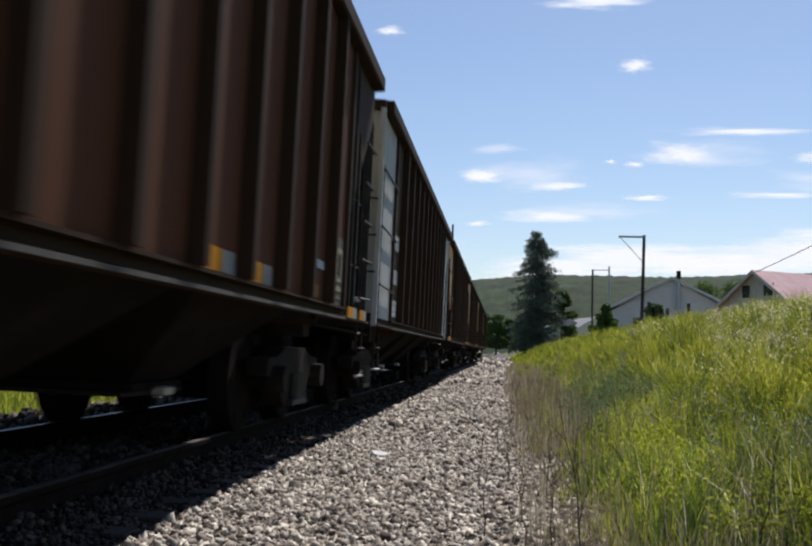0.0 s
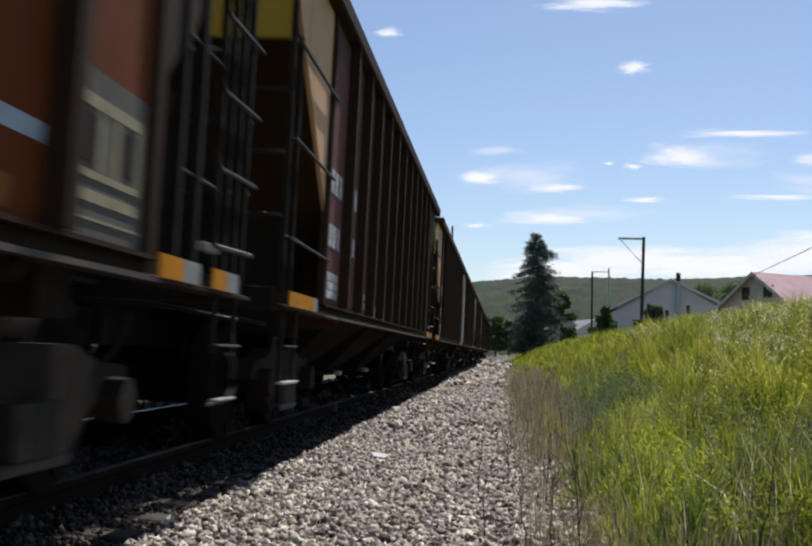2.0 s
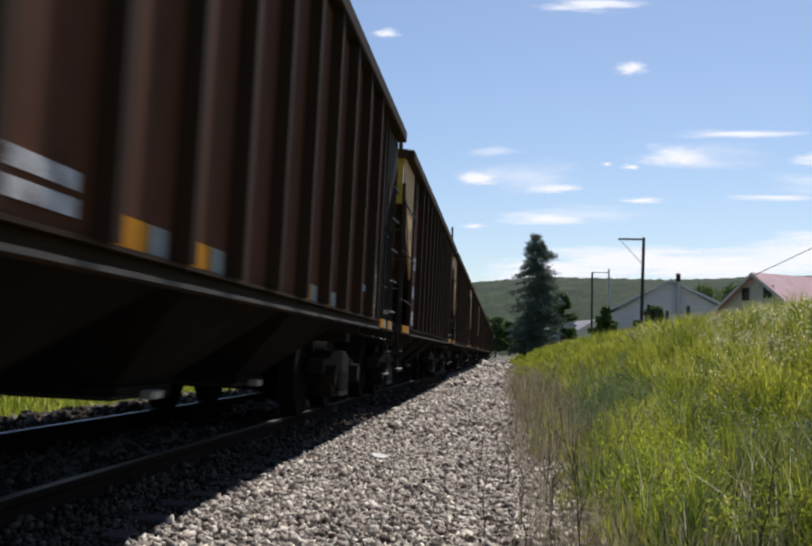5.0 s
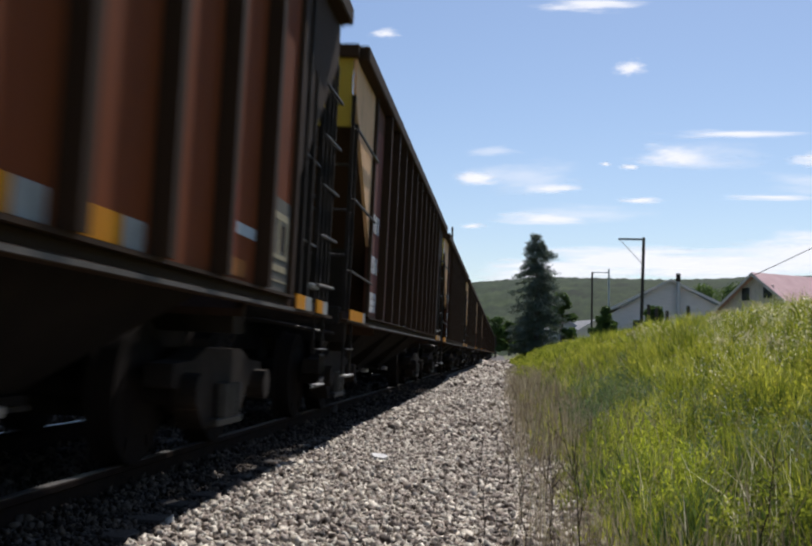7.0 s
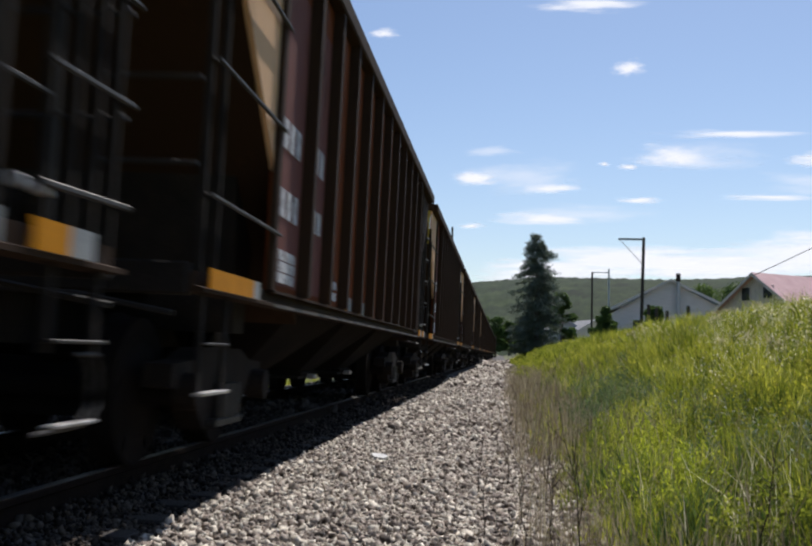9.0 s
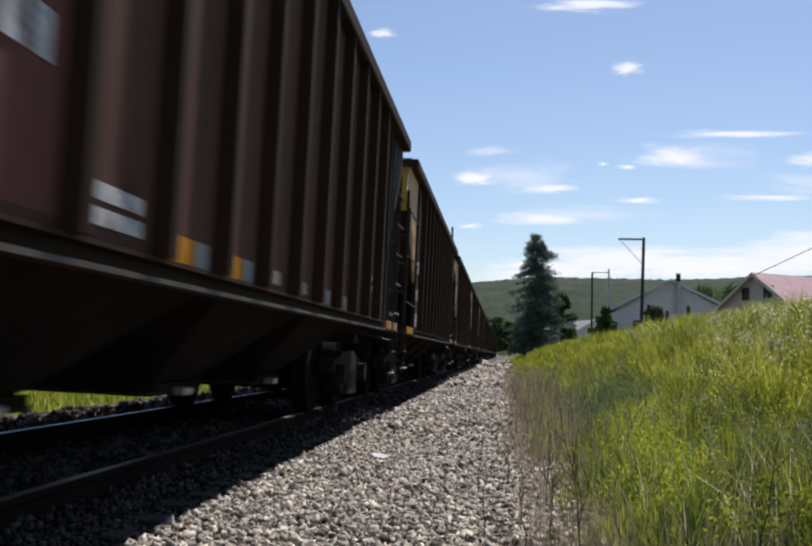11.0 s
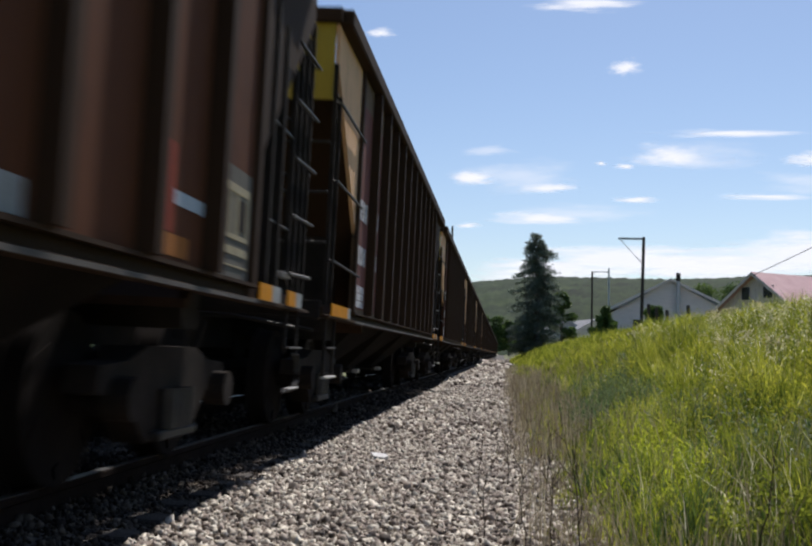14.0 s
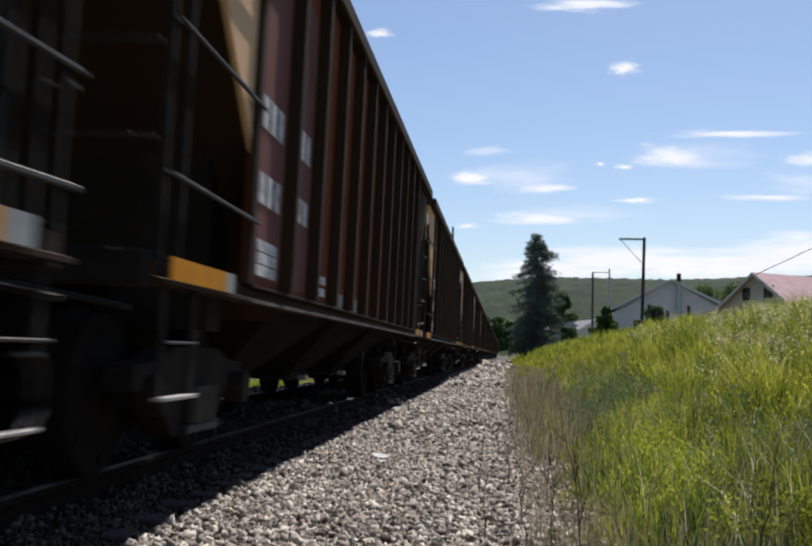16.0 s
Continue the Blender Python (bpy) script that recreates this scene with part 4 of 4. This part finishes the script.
for i, (sx0, sy0, sh, sl) in enumerate(((0.335, 4.2, 0.78, -0.10), (0.22, 4.9, 0.50, 0.03), (-0.10, 5.6, 0.42, 0.02), (0.12, 5.2, 0.48, -0.03), (-0.16, 7.4, 0.45, 0.02), (0.05, 7.9, 0.50, -0.02),
                                        (0.30, 7.0, 0.55, 0.03), (0.42, 5.6, 0.60, -0.05), (-0.05, 10.5, 0.5, 0.02), (0.25, 10.0, 0.6, -0.03), (0.16, 13.0, 0.6, 0.02), (1.05, 4.4, 0.62, 0.10))):
    dead_stalk(sx0, sy0, sh, sl, 60 + i)

# far side of the line, seen under the cars
px, py = scatter(16000, -16.0, -6.9, 3.0, 40.0)
mesh, _ = blades("far_grass", px, py, np.random.uniform(0.2, 0.6, len(px)), np.full(len(px), 0.03), GRASS)
stuff("far_grass", mesh, "green grass on the far side of the line", "grass")
for i, (tx, ty, th) in enumerate(((-19, 30, 6.5), (-22, 45, 8), (-17, 60, 7), (-24, 80, 9))):
    broad_tree(tx, ty, th, th * 0.3, "leafy tree on the far side of the line", 20 + i)


# ---- houses on the bank ----
def house(x, y, turn, width, depth, eave, ridge, wall_mat, roof_mat, label, category, windows, over=0.45, chimney=None, flare=0.0):
    """Gable house: ridge along local y, its gable towards -y; windows are (u, z, w, h) on the gable."""
    hs = tagged(new("house" if category == "house" else category), label, category)
    hs.matrix_basis = pose(x, y, float(ground_z(x, y)) - 0.05, 0, 0, turn)
    w = width / 2
    for e in (-1, 1):
        part("gable_wall", prism(B(), [(-w, 0), (w, 0), (w, eave), (0, ridge - 0.05), (-w, eave)], "y", e * depth / 2 - 0.1, e * depth / 2 + 0.1), wall_mat, hs)
        part("side_wall", box(B(), e * w - 0.1, e * w + 0.1, -depth / 2 + 0.1, depth / 2 - 0.1, 0, eave), wall_mat, hs)
        slope = (ridge - eave) / w
        xe = w + over
        roof = part("roof_slope", prism(B(), [(0, ridge + 0.12), (e * xe * 0.72, ridge + 0.12 - slope * xe * 0.72), (e * xe, ridge + 0.12 - slope * xe + flare), (e * xe, ridge - 0.04 - slope * xe + flare),
                                              (e * xe * 0.72, ridge - 0.04 - slope * xe * 0.72), (0, ridge - 0.04)], "y", -depth / 2 - over, depth / 2 + over), roof_mat, hs)
        part("barge_board", prism(B(), [(0, ridge + 0.10), (e * xe, ridge + 0.10 - slope * xe + flare), (e * xe, ridge - 0.14 - slope * xe + flare), (0, ridge - 0.14)], "y",
                                  -depth / 2 - over - 0.04, -depth / 2 - over), wall_mat, roof)
    for u, z, ww, wh in windows:
        f = part("window", box(box(box(box(B(), u - ww / 2 - 0.08, u + ww / 2 + 0.08, -depth / 2 - 0.16, -depth / 2 - 0.105, z - 0.08, z), u - ww / 2 - 0.08, u + ww / 2 + 0.08,
                                       -depth / 2 - 0.16, -depth / 2 - 0.105, z + wh, z + wh + 0.08), u - ww / 2 - 0.08, u - ww / 2, -depth / 2 - 0.16, -depth / 2 - 0.105, z, z + wh),
                             u + ww / 2, u + ww / 2 + 0.08, -depth / 2 - 0.16, -depth / 2 - 0.105, z, z + wh), TRIM if wall_mat is not OLDWOOD else OLDWOOD, hs)
        part("pane", box(B(), u - ww / 2, u + ww / 2, -depth / 2 - 0.125, -depth / 2 - 0.105, z, z + wh), PANE, f)
    if chimney:
        cx, cy, cz = chimney
        ch = part("chimney", box(B(), cx - 0.15, cx + 0.15, cy - 0.15, cy + 0.15, 0.0, cz, 0.02), GALV, hs, "tall grey metal flue on the gable")
        part("cap", box(B(), cx - 0.2, cx + 0.2, cy - 0.2, cy + 0.2, cz - 0.7, cz + 0.05, 0.02), BLACK, ch)
    return hs


house(16.2, 103.0, -8, 11.6, 10.0, 3.35, 6.65, SIDING, GREYROOF, "grey-blue sided house with a wide gable and grey roof", "house",
      [(-3.0, 1.6, 0.9, 1.3), (1.6, 1.6, 0.9, 1.3), (-0.6, 1.6, 0.8, 1.3), (3.0, 1.7, 0.8, 1.2)], chimney=(0.66, -5.4, 7.2), flare=0.5)
house(22.0, 77.3, -53, 6.8, 11.0, 2.7, 5.2, OLDWOOD, REDROOF, "old bare-board barn with a faded red metal roof", "barn",
      [(-0.9, 3.4, 0.7, 0.9), (1.0, 3.5, 0.8, 0.8), (-0.6, 1.6, 1.0, 1.0)], over=0.6)
house(9.4, 119.0, 14, 5.0, 6.0, 2.0, 3.4, TRIM, GREYROOF, "low white shed with a pale roof", "shed", [(0.3, 0.9, 0.8, 0.8)])
house(6.9, 121.0, 5, 4.2, 5.0, 2.2, 3.4, TRIM, GREYROOF, "small whitewashed shed with a grey roof", "shed", [(-0.2, 0.7, 0.7, 0.7)])

# utility poles, with an arm and a brace
pole = tagged(new("utility_pole"), "dark timber pole with a steel arm and diagonal brace", "utility pole", "poles along the road")
part("post", rod(B(), (0, 0, -0.5), (0.12, 0, 7.25), 0.12, 0.10, 10), POLEWOOD, pole)
part("arm", box(B(), -1.55, 0.1, -0.05, 0.05, 7.06, 7.20, 0.01), GALV, pole, "pale steel street-light arm")
part("brace", rod(B(), (-1.42, 0, 7.06), (0.1, 0, 5.4), 0.022, seg=6), GALV, pole)
pole.matrix_basis = pose(9.1, 70.0, float(ground_z(9.1, 70.0)), 0, 0.6, 0)
thin_pole = tagged(new("utility_pole"), "slim dark pole standing beside the sheds", "utility pole", "poles along the road")
part("post", rod(B(), (0, 0, -0.3), (0.05, 0, 8.4), 0.12, 0.10, 8), POLEWOOD, thin_pole)
thin_pole.matrix_basis = pose(9.4, 112.0, float(ground_z(9.4, 112)))
lamp_pole = tagged(new("street_lamp"), "grey pole with a pale horizontal lamp arm", "street lamp", "poles along the road")
part("post", rod(B(), (0, 0, -0.3), (0, 0, 12.0), 0.14, 0.12, 8), GALV, lamp_pole)
part("arm", box(B(), -2.4, 0.0, -0.07, 0.07, 11.4, 11.52), GALV, lamp_pole)
lamp_pole.matrix_basis = pose(15.2, 152.0, float(ground_z(15.2, 152)))
for lx, ly, lz in ((-5.9, 58.0, 14.2), (-5.9, 118.0, 15.6)):
    line_pole = tagged(new("telegraph_pole"), "tall dark timber pole behind the train", "telegraph pole", "poles behind the line")
    part("post", rod(B(), (0, 0, 0), (0, 0, lz), 0.16, 0.11, 8), POLEWOOD, line_pole)
    line_pole.matrix_basis = pose(lx, ly, float(ground_z(lx, ly)) - 0.1)
# service cable that sags to the barn
cable = B()
a, b = Vector((22.0, 55.0, 10.1)), Vector((16.4, 70.0, 6.5))
pts = [a.lerp(b, i / 12) - Vector((0, 0, 0.12 * math.sin(math.pi * i / 12))) for i in range(13)]
tube(cable, pts, 0.025, 5)
tagged(part("service_cable", cable, BLACK, None), "thin dark overhead wire running to the barn", "cable")
# dark uprights of the house front, set nearer to fit the camera's view
for i, (fx, fh) in enumerate(((8.5, 2.2), (8.96, 2.0), (9.6, 1.8), (10.8, 2.2), (11.9, 1.9), (12.9, 2.0))):
    post = part("fence_post", box(B(), -0.09, 0.09, -0.09, 0.09, -0.5, fh, 0.02), POLEWOOD, None)
    post.matrix_basis = pose(fx, 62.0, float(ground_z(fx, 62.0)) + 0.2, random.uniform(-2, 2), random.uniform(-2, 2), 0)
    tagged(post, "dark timber upright of the house front, set to fit the view", "fence post", "posts of the yard fence")

# ---- wooded hills all round ----
ang = np.linspace(0, 2 * np.pi, 1801)[:-1]
rad = np.linspace(900, 1700, 26)
ga, gr = np.meshgrid(ang, rad)
crest = 109 + 10 * np.sin(ga * 3 + 0.4) + 6 * np.sin(ga * 11) + 4 * np.sin(ga * 23 + 1)
u = (gr - 900) / 800
hz = crest * (np.sin(np.clip(u, 0, 1) * np.pi / 2) ** 0.9) + np.random.uniform(-1.8, 1.8, gr.shape)
hx, hy = gr * np.sin(ga) + np.random.uniform(-1.5, 1.5, gr.shape), gr * np.cos(ga)
m = len(ang)
idx = np.arange(len(rad) - 1)[:, None] * m
cols = np.arange(m)[None]
p0, p1 = (idx + cols).ravel(), (idx + (cols + 1) % m).ravel()
htris = np.concatenate([np.stack([p0, p1, p1 + m], 1), np.stack([p0, p1 + m, p0 + m], 1)])
hills = new("wooded_hills", mesh_arrays("wooded_hills", np.stack([hx.ravel(), hy.ravel(), hz.ravel()], 1), htris, WOODS))
tagged(hills, "long green forested ridge on the horizon", "hills", kind="stuff")


# ---- clouds: thin far glowing sheets that drift ----
def cloud_material(name, low, high, most):
    m = bpy.data.materials.new(name)
    m.use_nodes = True
    n, l = m.node_tree.nodes, m.node_tree.links
    n.remove(n["Principled BSDF"])
    co, mp, tex = n.new("ShaderNodeTexCoord"), n.new("ShaderNodeMapping"), n.new("ShaderNodeTexNoise")
    info = n.new("ShaderNodeObjectInfo")
    off = n.new("ShaderNodeVectorMath")
    off.operation = "MULTIPLY_ADD"
    off.inputs[1].default_value = (1, 1, 1)
    sc = n.new("ShaderNodeVectorMath")
    sc.operation = "SCALE"
    sc.inputs["Scale"].default_value = 37.0
    l.new(info.outputs["Random"], sc.inputs[0])
    l.new(co.outputs["Generated"], mp.inputs[0])
    mp.inputs["Scale"].default_value = (1.9, 1.0, 2.2)
    l.new(mp.outputs[0], off.inputs[0])
    l.new(sc.outputs[0], off.inputs[2])
    tex.inputs["Scale"].default_value, tex.inputs["Detail"].default_value, tex.inputs["Roughness"].default_value = 2.3, 7.0, 0.60
    l.new(off.outputs[0], tex.inputs["Vector"])
    # soft fall towards the sheet's rim
    rim = n.new("ShaderNodeVectorMath")
    rim.operation = "SUBTRACT"
    rim.inputs[1].default_value = (0.5, 0.5, 0.5)
    l.new(co.outputs["Generated"], rim.inputs[0])
    flat = n.new("ShaderNodeVectorMath")
    flat.operation = "MULTIPLY"
    flat.inputs[1].default_value = (2, 0, 2)
    l.new(rim.outputs[0], flat.inputs[0])
    ln = n.new("ShaderNodeVectorMath")
    ln.operation = "LENGTH"
    l.new(flat.outputs[0], ln.inputs[0])
    sub = n.new("ShaderNodeMath")
    sub.operation = "MULTIPLY_ADD"
    sub.inputs[1].default_value = -1.45
    l.new(ln.outputs["Value"], sub.inputs[0])
    lift = n.new("ShaderNodeMath")
    lift.operation = "MULTIPLY_ADD"
    lift.inputs[1].default_value, lift.inputs[2].default_value = 1.55, 0.12
    l.new(tex.outputs["Fac"], lift.inputs[0])
    l.new(lift.outputs[0], sub.inputs[2])
    ramp = n.new("ShaderNodeMapRange")
    ramp.interpolation_type = "SMOOTHSTEP"
    ramp.inputs["From Min"].default_value, ramp.inputs["From Max"].default_value = low, high
    ramp.inputs["To Max"].default_value = most
    l.new(sub.outputs[0], ramp.inputs["Value"])
    # sunlight on the clouds is put in as an even glow
    em, tr, sh = n.new("ShaderNodeEmission"), n.new("ShaderNodeBsdfTransparent"), n.new("ShaderNodeMixShader")
    em.inputs[0].default_value, em.inputs[1].default_value = (0.97, 0.98, 1.0, 1), 1.0
    l.new(ramp.outputs[0], sh.inputs[0])
    l.new(tr.outputs[0], sh.inputs[1])
    l.new(em.outputs[0], sh.inputs[2])
    l.new(sh.outputs[0], n["Material Output"].inputs[0])
    return m


CLOUD = cloud_material("cloud_vapour", 0.04, 0.90, 0.97)
VEIL = cloud_material("cloud_veil", 0.02, 0.60, 0.92)
clouds = []
D = 3000.0


def cloud(u, v, w, h, mat, tilt=0.0):
    """A drifting bank at the bearing u and height v (per metre ahead), w by h in the same measure."""
    bm = B()
    vs = [bm.verts.new(((x - 0.5) * w * D, 0.0, (z - 0.5) * h * D)) for x, z in ((0, 0), (1, 0), (1, 1), (0, 1))]
    bm.faces.new(vs)
    c = part("cloud", bm, mat, None)
    far = D + 12.0 * len(clouds)
    at = Vector((u * far, far, EYE[2] + v * far))
    c.matrix_basis = Matrix.Translation(at) @ pose(0, 0, 0, 0, tilt, 0)
    c.visible_shadow = False
    clouds.append((c, at, tilt))
    tagged(c, "thin white fair-weather cloud in a blue sky", "cloud", "clouds in the sky", "backdrop")


for u, v, w, h in ((0.088, 0.343, 0.21, 0.030), (-0.115, 0.316, 0.06, 0.022), (0.125, 0.279, 0.06, 0.034), (0.225, 0.214, 0.26, 0.018), (0.165, 0.193, 0.13, 0.046),
                   (0.300, 0.189, 0.11, 0.036), (-0.0234, 0.172, 0.075, 0.018), (-0.026, 0.171, 0.062, 0.020), (-0.022, 0.171, 0.085, 0.030), (0.050, 0.161, 0.11, 0.018), (0.101, 0.185, 0.024, 0.010),
                   (0.124, 0.182, 0.040, 0.011), (0.258, 0.153, 0.19, 0.013), (0.040, 0.131, 0.19, 0.026), (-0.026, 0.124, 0.05, 0.012), (0.135, 0.150, 0.09, 0.014)):
    cloud(u, v, w, h, CLOUD)
# glowing veils paint the white band above the horizon
for u, v, w, h in ((0.150, 0.092, 0.46, 0.060), (0.300, 0.100, 0.36, 0.075), (0.050, 0.080, 0.34, 0.050), (-0.10, 0.095, 0.24, 0.06), (0.21, 0.085, 0.40, 0.05)):
    cloud(u, v, w, h, VEIL)

WISP = cloud_material("cloud_wisp", 0.15, 1.0, 0.42)
for u, v, w, h in ((-0.010, 0.198, 0.14, 0.030), (0.02, 0.172, 0.30, 0.080), (0.19, 0.192, 0.28, 0.075), (0.30, 0.165, 0.30, 0.060), (0.08, 0.135, 0.34, 0.050)):
    cloud(u, v, w, h, WISP)

# ---- what moves ----
def run(t):
    """Way of the train by the time t: about 13.5 m/s, slowly gaining."""
    return 13.45 * t + 0.0125 * t * t


def motions():
    for k, car in cars.items():
        walk(car, [(t, car_pose(k, run(t))) for t in range(0, 17, 2)])
    leader = first_of["dark"]
    model = [o for o in leader.children if o.name.startswith("wheelset")]
    rows = [i / FPS for i in range(int(16 * FPS) + 1)]
    for o in model:
        c = o.matrix_basis.translation.copy()
        walk(o, [(t, pose(c.x, c.y, c.z, -math.degrees(run(t) / 0.457), 0, 0)) for t in rows])
    for car in cars.values():
        if car is leader:
            continue
        for o, m in zip([c for c in car.children if c.name.startswith("wheelset")], model):
            o.rotation_mode = "QUATERNION"
            o.animation_data_create()
            o.animation_data.action = m.animation_data.action
            o.animation_data.action_slot = m.animation_data.action_slot
    for c, at, tilt in clouds:
        walk(c, [(0.0, Matrix.Translation(at) @ pose(0, 0, 0, 0, tilt, 0)), (16.0, Matrix.Translation(at + Vector((-0.0108 * D, 0, 0))) @ pose(0, 0, 0, 0, tilt, 0))])


motions()
